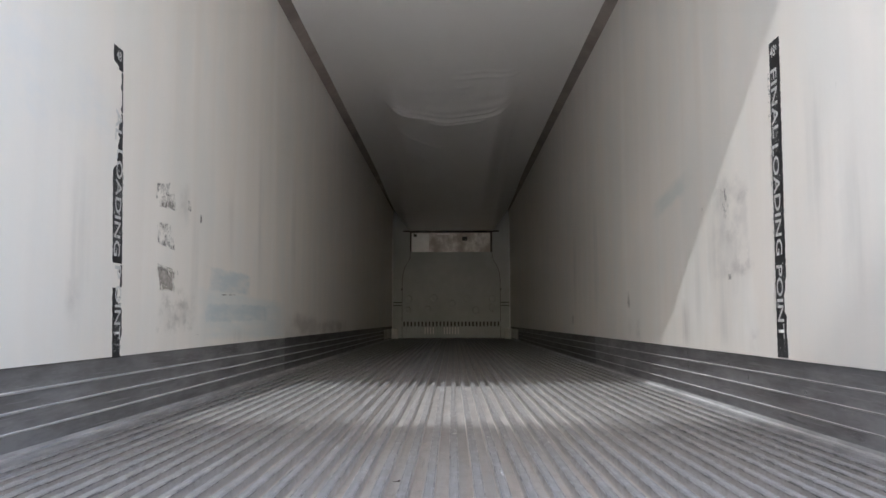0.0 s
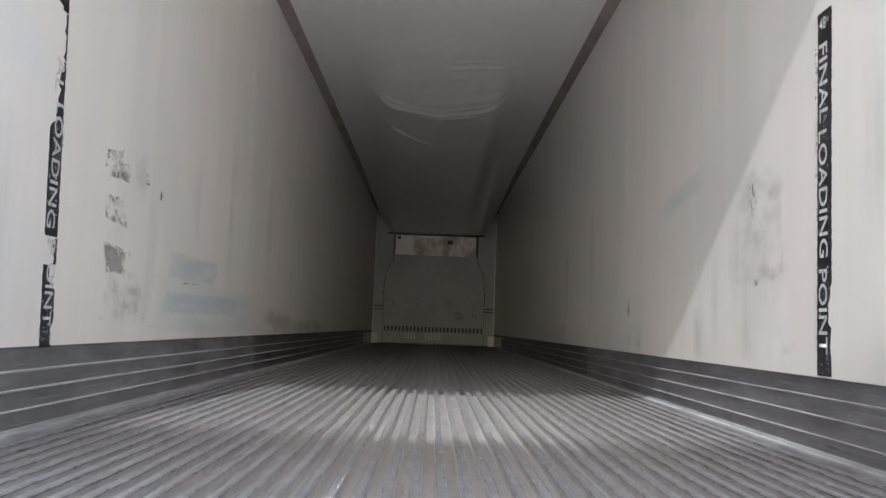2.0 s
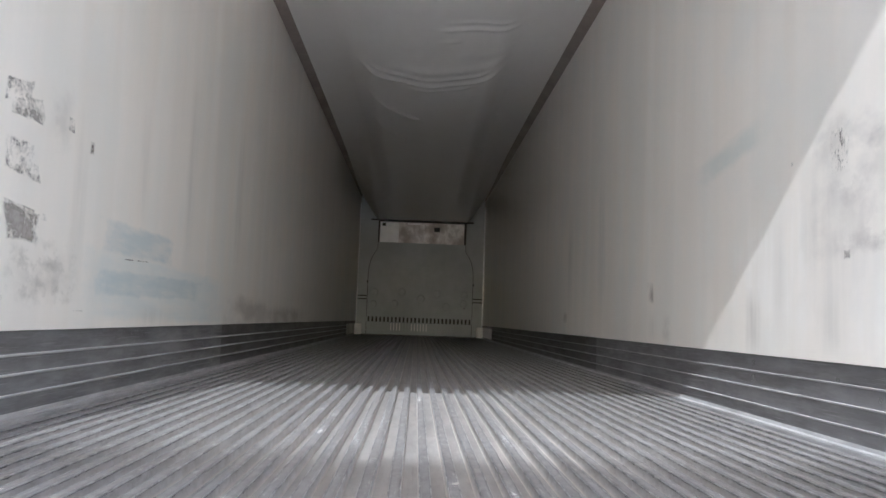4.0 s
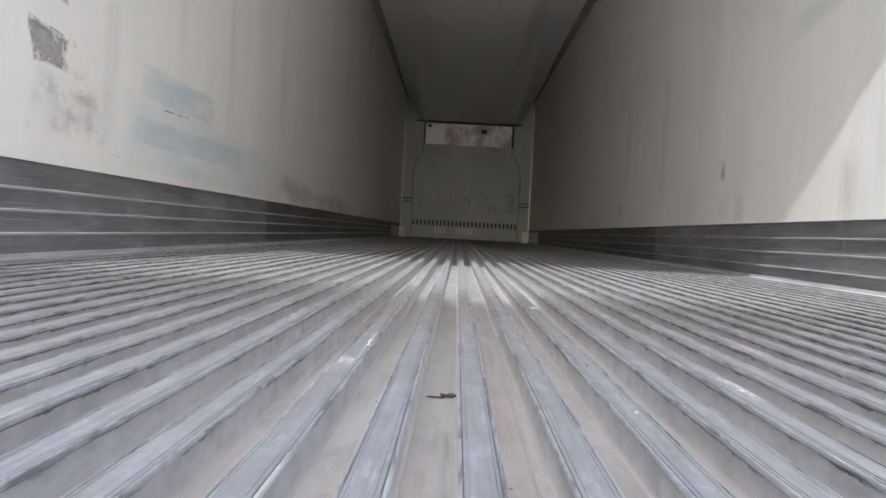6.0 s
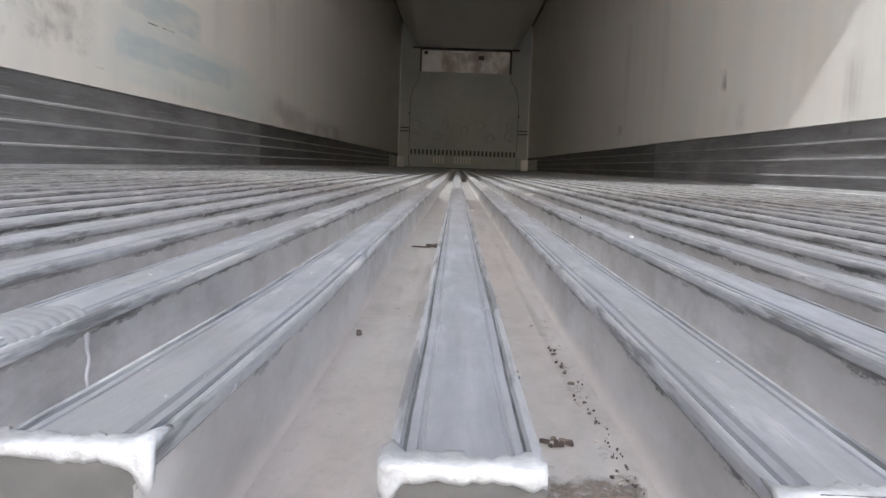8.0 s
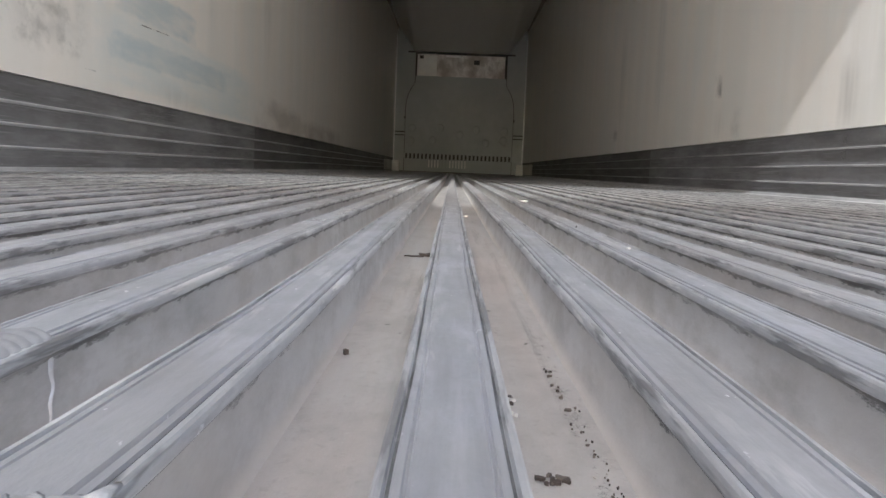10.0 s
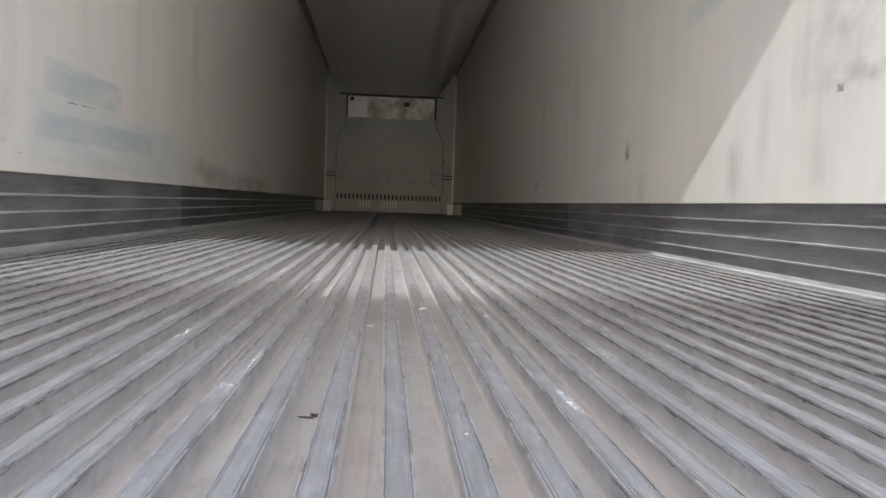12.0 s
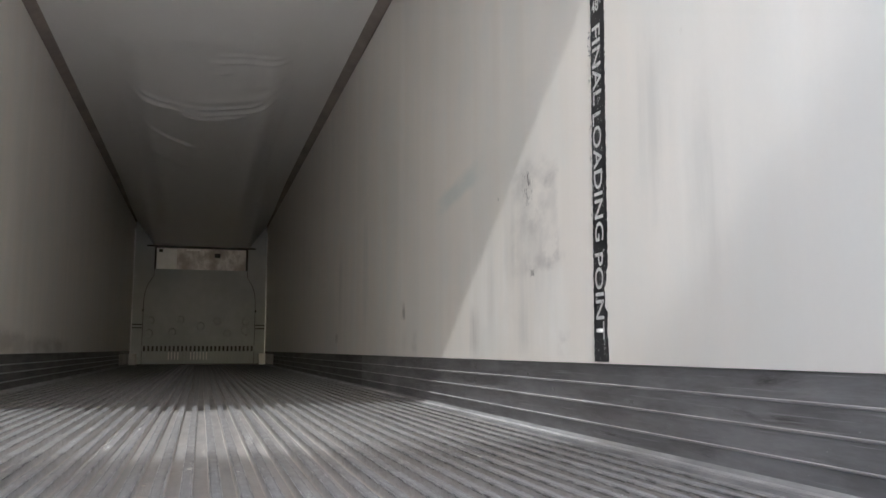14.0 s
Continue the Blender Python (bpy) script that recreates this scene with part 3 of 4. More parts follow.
def bulkhead():
    e = new("bulkhead")
    e.location = (0, FRONT, 0)
    e.matrix_world = Matrix.Translation((0, FRONT, 0))
    tagged(e, "grey moulded front bulkhead with slotted lower grille", "bulkhead")
    # added sheet; the dark inside slots and gaps is put into its colour
    box_part("backing", (-1.24, 1.24, 0.09, 0.12, 0.0, 2.74), M_BACK, e)
    # middle panel: straight lower sides, rounded shoulders, narrower neck
    right = [(1.035, 0.36), (1.035, 1.16)] + arc(0.86, 1.16, 0.175, 0.48, 0, 62, 8) + [(0.868, 1.70), (0.868, 1.835)]
    outline = [(-x, z) for x, z in right][::-1]
    outline = right + [(-x, z) for x, z in reversed(right)]
    bm = bmesh.new()
    prism(bm, outline, 0.0, 0.035)
    part("middle_panel", bm, M_BULK, e)
    # shallow pressed dimples
    px = ((-0.90, 0.84), (-0.92, 0.60), (-0.36, 0.86), (-0.50, 0.62), (0.02, 0.74), (0.33, 0.85), (0.52, 0.60), (0.87, 0.84), (0.86, 0.66))
    for i, (x, z) in enumerate(px):
        bm = bmesh.new()
        r, m = 0.075, 14
        rings = []
        for k, (rr, yy) in enumerate(((1.0, 0.0), (0.86, -0.010), (0.6, -0.013), (0.3, -0.008))):
            rings.append([bm.verts.new((x + r * rr * math.cos(2 * math.pi * j / m), yy - 0.0015, z + 1.1 * r * rr * math.sin(2 * math.pi * j / m))) for j in range(m)])
        for a, b in zip(rings, rings[1:]):
            for j in range(m):
                bm.faces.new((a[j], a[(j + 1) % m], b[(j + 1) % m], b[j]))
        bm.faces.new(rings[-1])
        part("boss", bm, M_BULK, e, smooth=True)
    # teeth between the air slots
    teeth = 27
    tooth = None
    for i in range(teeth + 1):
        x = -1.035 + 2.07 * i / teeth
        if tooth is None:
            bm = bmesh.new()
            box(bm, -0.019, 0.019, 0.0, 0.035, 0.262, 0.36)
            tooth = mesh_of(bm, "tooth", M_BULK)
        t = new("tooth", tooth)
        t.parent, t.location = e, (x, 0.001, 0)
    box_part("lower_panel", (-1.035, 1.035, 0.0, 0.035, 0.02, 0.26), M_BULK, e)
    slat = None
    for i in range(34):
        x = -0.96 + 1.92 * i / 33
        if slat is None:
            bm = bmesh.new()
            box(bm, -0.011, 0.011, -0.012, 0.0, 0.10, 0.245, bevel=0.004)
            slat = mesh_of(bm, "slat", M_SIDE)
            bm = bmesh.new()
            box(bm, -0.011, 0.011, -0.012, 0.0, 0.10, 0.245, bevel=0.004)
            pale = mesh_of(bm, "slat", M_BLOCK)
        s = new("slat", pale if i in (7, 8, 9, 10, 14, 15, 16, 17, 18, 19) else slat)
        s.parent = e
        s.location = (x, -0.001, 0)
    for side in (-1, 1):
        inner = [(1.046, 0.02), (1.046, 1.16)] + arc(0.871, 1.16, 0.177, 0.485, 0, 62, 8) + [(0.879, 1.70), (0.879, 2.27)]
        out = [(side * x, z) for x, z in inner + [(0.879, 2.73), (1.229, 2.73), (1.229, 0.02)]]
        bm = bmesh.new()
        prism(bm, out, -0.012, 0.03)
        part("side_panel", bm, M_SIDE, e)
        bm = bmesh.new()
        a, b = sorted((side * 1.230, side * 1.246))
        box(bm, a, b, -0.05, 0.05, 0.215, 2.60, bevel=0.004)
        part("corner_angle", bm, M_ANGLE, e, "bright worn aluminium corner angle")
        for z in (0.690, 0.755):
            a, b = sorted((side * 1.050, side * 1.245))
            box_part("strap", (a, b, -0.045, -0.013, z, z + 0.020), M_DARK, e, "dark strap bar", 0.003)
        a, b = sorted((side * 1.062, side * 1.235))
        box_part("strap_plate", (a, b, -0.030, -0.013, 0.711, 0.754), M_SIDE, e, "grey strap plate", 0.002)
        a, b = sorted((side * 1.030, side * 1.062))
        box_part("hinge", (a, b, -0.030, -0.002, 1.02, 1.062), M_DARK, e, "small dark hinge", 0.004)
        a, b = sorted((side * 0.85, side * 1.02))
        box_part("rail_end", (a, b, -0.05, -0.014, 2.262, 2.292), M_DARK, e, "dark rail end", 0.004)
    # white cover plate, set back under a dark rail
    plate = box_part("cover_plate", (-0.845, 0.835, 0.03, 0.045, 1.838, 2.252), M_PLATE, e, "scuffed white cover plate")
    box_part("lighter_sheet", (-0.842, -0.47, 0.022, 0.029, 1.842, 2.235), M_SHEET, plate, "cleaner white sheet")
    box_part("latch", (0.235, 0.345, 0.005, 0.029, 2.08, 2.165), M_DARK, plate, "dark square latch", 0.006)
    box_part("latch", (-0.80, -0.73, 0.012, 0.029, 2.165, 2.225), M_DARK, plate, "dark square latch", 0.006)
    box_part("bright_tab", (-0.30, -0.02, 0.010, 0.029, 2.205, 2.245), M_SHEET, plate, "bright tab", 0.004)
    box_part("rail", (-0.87, 0.85, -0.02, 0.02, 2.254, 2.285), M_DARK, e, "dark rail", 0.004)
    bm = bmesh.new()
    bmesh.ops.create_uvsphere(bm, u_segments=10, v_segments=6, radius=0.022, matrix=Matrix.Translation((0.885, -0.012, 0.575)))
    part("bolt_head", bm, M_BURR, e, "bright round bolt head", True)
    return e


bulkhead()
for side in (-1, 1):
    bm = bmesh.new()
    a, b = sorted((side * 1.12, side * 1.248))
    box(bm, a, b, FRONT - 0.20, FRONT - 0.05, 0.0, 0.215, bevel=0.012)
    a, b = sorted((side * 1.165, side * 1.215))
    box(bm, a, b, FRONT - 0.212, FRONT - 0.20, 0.03, 0.19, bevel=0.004)
    tagged(part("corner_block", bm, M_BLOCK), "pale corner bumper block on the floor at the bulkhead", "bumper block", "corner bumper blocks")

# ---- fabric air duct under the ceiling ----


def air_duct():
    def sag(y):
        pts = ((5.2, 0.012), (6.6, 0.02), (7.2, 0.045), (7.9, 0.09), (8.6, 0.145), (9.2, 0.165), (10.5, 0.19), (13.0, 0.26), (15.5, 0.40), (16.95, 0.49))
        for (a, p), (b, q) in zip(pts, pts[1:]):
            if y <= b:
                f = max(0.0, (y - a) / (b - a))
                f = f * f * (3 - 2 * f)
                return p + (q - p) * f
        return pts[-1][1]

    ys = np.concatenate([np.linspace(1.5, 6.8, 24), np.linspace(6.82, 11.0, 240), np.linspace(11.1, 16.95, 46)])
    folds = ((8.32, 0.46, 0.016, 0.030, -1.0, 0.95), (8.16, 0.44, 0.012, 0.026, -0.9, 0.8), (8.50, 0.42, 0.008, 0.022, -0.35, 0.6), (8.05, 0.36, 0.008, 0.06, -0.6, 1.0),
             (7.40, 0.06, 0.010, 0.026, 0.05, 1.0), (7.28, 0.05, 0.007, 0.022, 0.12, 0.95), (7.66, 0.04, 0.007, 0.024, 0.05, 0.35),
             (7.90, 0.10, 0.008, 0.07, 0.3, 1.0), (7.30, 0.10, 0.006, 0.05, -1.0, -0.6), (9.05, 1.0, 0.013, 0.034, -1.0, -0.15), (10.1, 1.0, 0.009, 0.05, -0.95, -0.2))
    rings = []
    nx = 84
    for y in ys:
        far = max(0.0, min(1.0, (y - 10.0) / 6.5))
        far = far * far * (3 - 2 * far)
        wide = 1.172 + 0.063 * far
        ring = []
        for i in range(nx + 1):
            u = -1 + 2 * i / nx
            x = wide * u
            s = sag(y) if y > 5.2 else 0.012
            soft = max(0.0, min(1.0, (0.80 - abs(x)) / 0.26))
            soft = 0.65 * soft * soft * (3 - 2 * soft) + 0.35 * max(0.0, 1 - (x / 0.80) ** 2)
            flat = min(1.0, (1 - abs(u)) / 0.28)
            shape = soft + (flat - soft) * far
            fold = 0.0
            v = x / 0.71
            for yc, bow, h, w0, u0, u1 in folds:
                if u0 <= v <= u1:
                    c = yc + bow * (1 - v * v)
                    edge = min(1.0, (v - u0) * 7, (u1 - v) * 7)
                    d = (y - c - 0.015 * math.sin(9 * v + yc)) / (1.5 * w0)
                    if abs(d) < 3:
                        fold += 1.7 * edge * h * math.exp(-d * d) * (0.8 + 0.5 * noise.noise((v * 3, yc, 1)))
            rough = 0.006 * noise.noise((v * 2.5, y * 1.6, 3)) + 0.002 * noise.noise((v * 7, y * 4, 5))
            z = TOP - 0.004 - s * shape - (fold + rough * min(1, s * 20)) * (1 - u ** 8)
            ring.append((x, y, min(z, TOP - 0.004)))
        rings.append(ring)
    duct = new("air_duct")
    tagged(duct, "grey-white fabric air duct sagging under the ceiling, creased", "air duct")
    cut = round(nx * 0.20)
    pts = np.array(rings)
    along, across = np.gradient(pts, axis=0), np.gradient(pts, axis=1)
    normals = np.cross(along, across)
    normals /= np.linalg.norm(normals, axis=2, keepdims=True)
    normals *= np.where(normals[..., 2:] > 0, -1.0, 1.0)
    for name, i0, i1, label in (("edge_flap", 0, cut, ""), ("belly", cut, nx - cut, "sagging creased fabric belly"), ("edge_flap", nx - cut, nx, "")):
        w = i1 - i0 + 1
        verts = pts[:, i0:i1 + 1].reshape(-1, 3)
        faces = [(r * w + i, (r + 1) * w + i, (r + 1) * w + i + 1, r * w + i + 1) for r in range(len(rings) - 1) for i in range(w - 1)]
        me = bpy.data.meshes.new(name)
        me.from_pydata(verts.tolist(), [], faces)
        me.materials.append(M_DUCT)
        me.polygons.foreach_set("use_smooth", [True] * len(faces))
        me.normals_split_custom_set_from_vertices(normals[:, i0:i1 + 1].reshape(-1, 3).tolist())
        ob = new(name, me)
        ob.parent = duct
        if label:
            tagged(ob, label)


air_duct()

# ---- writing on the walls ----


def lettering(name, text, side, y, z_top, z_end, height, parent, dx=0.0035):
    """Words that read downwards on a side wall, fitted between two heights."""
    cu = bpy.data.curves.new(name, "FONT")
    cu.body, cu.size, cu.offset, cu.resolution_u = text, 1.0, 0.012, 3
    tmp = bpy.data.objects.new(name, cu)
    scene.collection.objects.link(tmp)
    me = bpy.data.meshes.new_from_object(tmp.evaluated_get(bpy.context.evaluated_depsgraph_get()))
    bpy.data.objects.remove(tmp)
    xs = [v.co.x for v in me.vertices]
    zs = [v.co.y for v in me.vertices]
    x0, x1, y0, y1 = min(xs), max(xs), min(zs), max(zs)
    for v in me.vertices:
        a, b = (v.co.x - x0) / (x1 - x0), (v.co.y - y0) / (y1 - y0) - 0.5
        # seen from inside, letter tops point towards the reader's right
        up = -1 if side > 0 else 1
        v.co = (side * (HALF - dx), y + up * b * height, z_top - a * (z_top - z_end))
    me.materials.clear()
    me.materials.append(M_INK)
    ob = new(name, me)
    ob.parent = parent
    return ob


def upright(name, text, side, y, z, height, width, parent, dx=0.0035):
    ob = lettering(name, text, side, 0, 1, 0, 1, parent, dx)
    for v in ob.data.vertices:
        u, w = (1 - v.co.z), (-side * v.co.y)
        v.co = (side * (HALF - dx), y + (-side) * (u - 0.5) * width, z + w * height)
    return ob


def strip_sheet(bm, side, pts, thick=0.0012):
    """A flat film outline in y and z on a side wall."""
    x0, x1 = side * (HALF - 0.0005), side * (HALF - 0.0005 - thick)
    a = [bm.verts.new((x0, y, z)) for y, z in pts]
    b = [bm.verts.new((x1, y, z)) for y, z in pts]
    bm.faces.new(b)
    for i in range(len(a)):
        j = (i + 1) % len(a)
        bm.faces.new((a[i], a[j], b[j], b[i]))


def lean(z, y_low, y_high, z_low=0.268, z_high=1.462):
    return y_low + (y_high - y_low) * (z - z_low) / (z_high - z_low)


def worn_outline(side, z0, z1, y_low, y_high, width, seed, rough=0.0015, step=0.012, bites=()):
    """Two long ragged edges of a tape between two heights; bites are (z, reach, half length, near edge?)."""
    r = random.Random(seed)
    zs = np.arange(z0, z1 + 1e-6, step)
    near, far = [], []
    for z in zs:
        c = lean(z, y_low, y_high)
        n, f = c - width / 2, c + width / 2
        for bz, reach, half, at_near in bites:
            k = max(0.0, 1 - abs(z - bz) / half)
            k = min(1.0, k * 2.2) * (0.85 + 0.3 * r.random())
            if at_near:
                n += reach * k
            else:
                f -= reach * k
        n += rough * (r.random() - 0.5) * 2
        f += rough * (r.random() - 0.5) * 2
        f = max(f, n + 0.002)
        near.append((n, float(z)))
        far.append((f, float(z)))
    return near + far[::-1]


def right_strip():
    bm = bmesh.new()
    strip_sheet(bm, 1, worn_outline(1, 0.262, 1.462, 2.894, 2.869, 0.093, 3, 0.0026, 0.009, bites=((0.46, 0.020, 0.05, True), (0.52, 0.010, 0.04, True), (0.36, 0.006, 0.05, True))))
    s = part("loading_strip", bm, M_BLACK)
    tagged(s, "black loading point strip with white letters on the white wall", "sign strip", "loading point strips")
    for text, z0, z1 in (("FINAL", 1.350, 1.087), ("LOADING", 1.060, 0.641), ("POINT", 0.604, 0.331)):
        lettering("word", text, 1, lean((z0 + z1) / 2, 2.898, 2.873), z0, z1, 0.056, s)
    upright("number", "48", 1, 2.880, 1.418, 0.040, 0.046, s)
    upright("unit", "ft", 1, 2.846, 1.423, 0.020, 0.014, s)
    return s


def left_strip():
    bm = bmesh.new()
    yl, yh, w = 2.943, 2.865, 0.085
    # whole top end, then a thin torn remainder, then the whole middle, then torn again
    strip_sheet(bm, -1, worn_outline(-1, 1.36, 1.448, yl, yh, w, 5, bites=((1.355, 0.045, 0.03, True),)))
    strip_sheet(bm, -1, worn_outline(-1, 1.20, 1.36, yl, yh, w, 6, 0.002, bites=((1.28, 0.074, 0.40, True),)))
    strip_sheet(bm, -1, worn_outline(-1, 1.04, 1.20, yl, yh, w, 7, 0.003, bites=((1.15, 0.052, 0.24, True), (1.19, 0.020, 0.03, True))))
    strip_sheet(bm, -1, worn_outline(-1, 0.62, 1.04, yl, yh, w, 8, 0.002, bites=((1.03, 0.04, 0.06, True),)))
    strip_sheet(bm, -1, worn_outline(-1, 0.53, 0.62, yl, yh, w, 9, 0.004, bites=((0.57, 0.066, 0.20, True),)))
    strip_sheet(bm, -1, worn_outline(-1, 0.262, 0.53, yl, yh, w, 10, 0.003, bites=((0.50, 0.045, 0.05, False), (0.30, 0.02, 0.04, False))))
    s = part("loading_strip", bm, M_BLACK)
    tagged(s, "torn black loading point strip with worn white letters on the wall", "sign strip", "loading point strips")
    for text, z0, z1 in (("AL", 1.205, 1.085), ("LOADING", 1.055, 0.645), ("OINT", 0.535, 0.330)):
        lettering("word", text, -1, lean((z0 + z1) / 2, yl, yh), z0, z1, 0.056, s)
    lettering("word", "P", -1, lean(0.59, yl, yh), 0.610, 0.560, 0.056, s)
    upright("number", "48", -1, 2.868, 1.412, 0.036, 0.044, s)
    return s


right_strip()
left_strip()

# ---- stains, glue remains and scuffs on the walls ----


def wall_film(name, side, y0, y1, z0, z1, material, label, category="stain", lift=0.0008, group=""):
    """A thin, slightly uneven film on a side wall, UV 0..1 over its sheet."""
    bm = bmesh.new()
    uvl = bm.loops.layers.uv.new("UVMap")
    n = 10
    x = side * (HALF - lift)
    g = [[bm.verts.new((x, y0 + (y1 - y0) * i / n, z0 + (z1 - z0) * j / n)) for j in range(n + 1)] for i in range(n + 1)]
    for i in range(n):
        for j in range(n):
            f = bm.faces.new((g[i][j], g[i + 1][j], g[i + 1][j + 1], g[i][j + 1]))
            for lp, (a, b) in zip(f.loops, ((i, j), (i + 1, j), (i + 1, j + 1), (i, j + 1))):
                lp[uvl].uv = (a / n, b / n)
    me = bpy.data.meshes.new(name)
    bm.to_mesh(me)
    bm.free()
    me.materials.append(material)
    ob = new(name, me)
    return tagged(ob, label, category, group)


def film(name, base, second, cover, edge=0.12, scale=14.0, stretch=(1, 1, 1), most=1.0, blur=0.22, ragged_by=1.2, grain=6.0):
    n, a = decal(name, base, second, cover, edge, scale, stretch, 0.6, ragged_by, blur, grain)
    return decal_finish(n, a, most)


F_GLUE = film("glue_remains", (0.44, 0.42, 0.395), (0.28, 0.26, 0.24), 0.66, 0.06, 15, (1, 1, 1.3), 0.85)
F_GLUE2 = film("glue_patch", (0.43, 0.40, 0.375), (0.33, 0.305, 0.285), 0.80, 0.08, 11, (1, 1, 1), 0.9)
F_SMEAR = film("grey_smear", (0.58, 0.55, 0.51), (0.48, 0.45, 0.41), 0.62, 0.25, 9, (1, 1.3, 0.7), 0.72, 0.30, 1.2, 3.0)
F_SPECKS = film("dark_specks", (0.30, 0.28, 0.26), (0.20, 0.185, 0.175), 0.52, 0.20, 24, (1, 1.3, 0.9), 0.8, 0.12, 1.4)
F_DARK = film("dark_scuff", (0.20, 0.165, 0.145), (0.12, 0.10, 0.09), 0.85, 0.20, 40, (1, 1, 0.6), 0.85)
F_SCRATCH = film("dark_scratch", (0.085, 0.06, 0.06), (0.12, 0.085, 0.085), 0.72, 0.25, 20, (1, 0.25, 1.6), 0.80, 0.25)
F_SCUFF = film("brown_scuff", (0.40, 0.33, 0.285), (0.46, 0.39, 0.34), 0.95, 0.40, 14, (1, 1, 0.6), 0.85, 0.4, 1.8, 3.0)
F_RED = film("reddish_rub", (0.20, 0.115, 0.115), (0.24, 0.16, 0.16), 0.70, 0.35, 9, (1, 0.4, 1.4), 0.60, 0.35, 1.0, 3.0)

def wall_quad(name, side, corners, material, label, category="stain", lift=0.0008, group=""):
    """A thin film between four corners in y and z on a side wall (low near, low far, high far, high near)."""
    ob = wall_film(name, side, 0, 1, 0, 1, material, label, category, lift, group)
    (ya, za), (yb, zb), (yc, zc), (yd, zd) = corners
    for v in ob.data.vertices:
        u, w = v.co.y, v.co.z
        v.co.y = (1 - w) * ((1 - u) * ya + u * yb) + w * ((1 - u) * yd + u * yc)
        v.co.z = (1 - w) * ((1 - u) * za + u * zb) + w * ((1 - u) * zd + u * zc)
    return ob


glue = "glue remains of removed labels"
wall_quad("glue_patch", -1, ((3.30, 0.925), (3.46, 0.955), (3.47, 1.025), (3.30, 0.995)), F_GLUE, "grey glue remains of a removed label on the white wall", "glue patch", group=glue)
wall_quad("glue_patch", -1, ((3.34, 0.895), (3.58, 0.905), (3.53, 0.985), (3.34, 0.955)), F_GLUE, "speckled glue remains of a removed label on the white wall", "glue patch", group=glue)
wall_quad("glue_patch", -1, ((3.32, 0.735), (3.56, 0.720), (3.50, 0.835), (3.32, 0.835)), F_GLUE, "grey speckled glue remains on the white wall", "glue patch", group=glue)
wall_quad("glue_patch", -1, ((3.37, 0.530), (3.57, 0.530), (3.57, 0.630), (3.33, 0.640)), F_GLUE2, "brownish label remains with a ragged edge on the wall", "glue patch", group=glue)
wall_quad("glue_patch", -1, ((3.33, 0.622), (3.62, 0.610), (3.61, 0.632), (3.33, 0.650)), F_GLUE, "dark torn upper edge of a removed label", "glue patch", 0.0011, group=glue)
wall_film("scuff_mark", -1, 3.905, 3.945, 0.89, 0.94, F_DARK, "small dark scuff on the white wall", "scuff", group="small scuffs")
wall_film("scuff_mark", -1, 3.72, 3.77, 0.93, 0.98, F_GLUE, "small grey scuff on the white wall", "scuff", group="small scuffs")

wall_film("glue_patch", 1, 3.42, 3.54, 0.850, 1.005, F_SPECKS, "dark specks of a removed label on the white wall", "glue patch", group=glue)
wall_film("scuff_mark", 1, 3.42, 3.46, 0.575, 0.605, F_DARK, "small dark scuff on the white wall", "scuff", group="small scuffs")
wall_film("scuff_mark", 1, 3.79, 3.812, 0.93, 0.948, F_SMEAR, "small dark scuff on the white wall", "scuff", group="small scuffs")
wall_film("scuff_mark", 1, 3.645, 3.665, 1.41, 1.43, F_SMEAR, "small dark scuff on the white wall", "scuff", group="small scuffs")
wall_film("scuff_mark", 1, 5.45, 5.58, 0.475, 0.60, F_SCUFF, "brown scuff on the white wall", "scuff", group="small scuffs")
wall_film("scuff_mark", 1, 2.38, 2.41, 1.13, 1.16, F_SMEAR, "tiny grey scuff on the white wall", "scuff", group="small scuffs")

F_FLECK = film("scraped_flecks", (0.74, 0.73, 0.71), (0.60, 0.60, 0.59), 0.41, 0.03, 60, (1, 0.7, 1.1), 0.9, 0.10)
fleck = "scrapes on the loading strips"
for z0, z1 in ((0.265, 0.36), (0.42, 0.62), (0.66, 1.40)):
    wall_film("scrape", 1, 2.846, 2.938, z0, z1, F_FLECK, "white scrapes through the black strip", "scrape", 0.0042, fleck)
wall_film("scrape", -1, 2.88, 2.97, 0.27, 0.50, F_FLECK, "white scrapes through the torn black strip", "scrape", 0.0042, fleck)
wall_film("scrape", -1, 2.86, 2.95, 0.66, 1.00, F_FLECK, "white scrapes through the torn black strip", "scrape", 0.0042, fleck)
ON_PLATE = -0.0083
F_CHALK = film("pale_drip", (0.55, 0.55, 0.54), (0.42, 0.42, 0.42), 0.70, 0.20, 40, (1, 1, 0.6), 0.8)
# pale film for the lighter patches on the scuff plates
F_PATCH = film("pale_patch", (0.30, 0.30, 0.31), (0.24, 0.24, 0.25), 0.95, 0.35, 4, (1, 0.4, 1), 0.5, 0.5, 0.8)
marks = "marks on the scuff plates"
wall_film("drip_mark", 1, 4.125, 4.160, 0.208, 0.240, F_CHALK, "pale drip on the scuff plate", "mark", ON_PLATE, marks)
wall_film("drip_mark", 1, 4.125, 4.175, 0.150, 0.184, F_CHALK, "pale drip on the scuff plate", "mark", ON_PLATE, marks)
wall_film("drip_mark", 1, 3.270, 3.295, 0.150, 0.172, F_CHALK, "small pale spot on the scuff plate", "mark", ON_PLATE, marks)
wall_film("drip_mark", 1, 3.50, 3.53, 0.196, 0.212, F_CHALK, "small pale spot on the scuff plate", "mark", ON_PLATE, marks)
wall_film("drip_mark", 1, 2.72, 2.75, 0.140, 0.155, F_CHALK, "small pale spot on the scuff plate", "mark", ON_PLATE, marks)
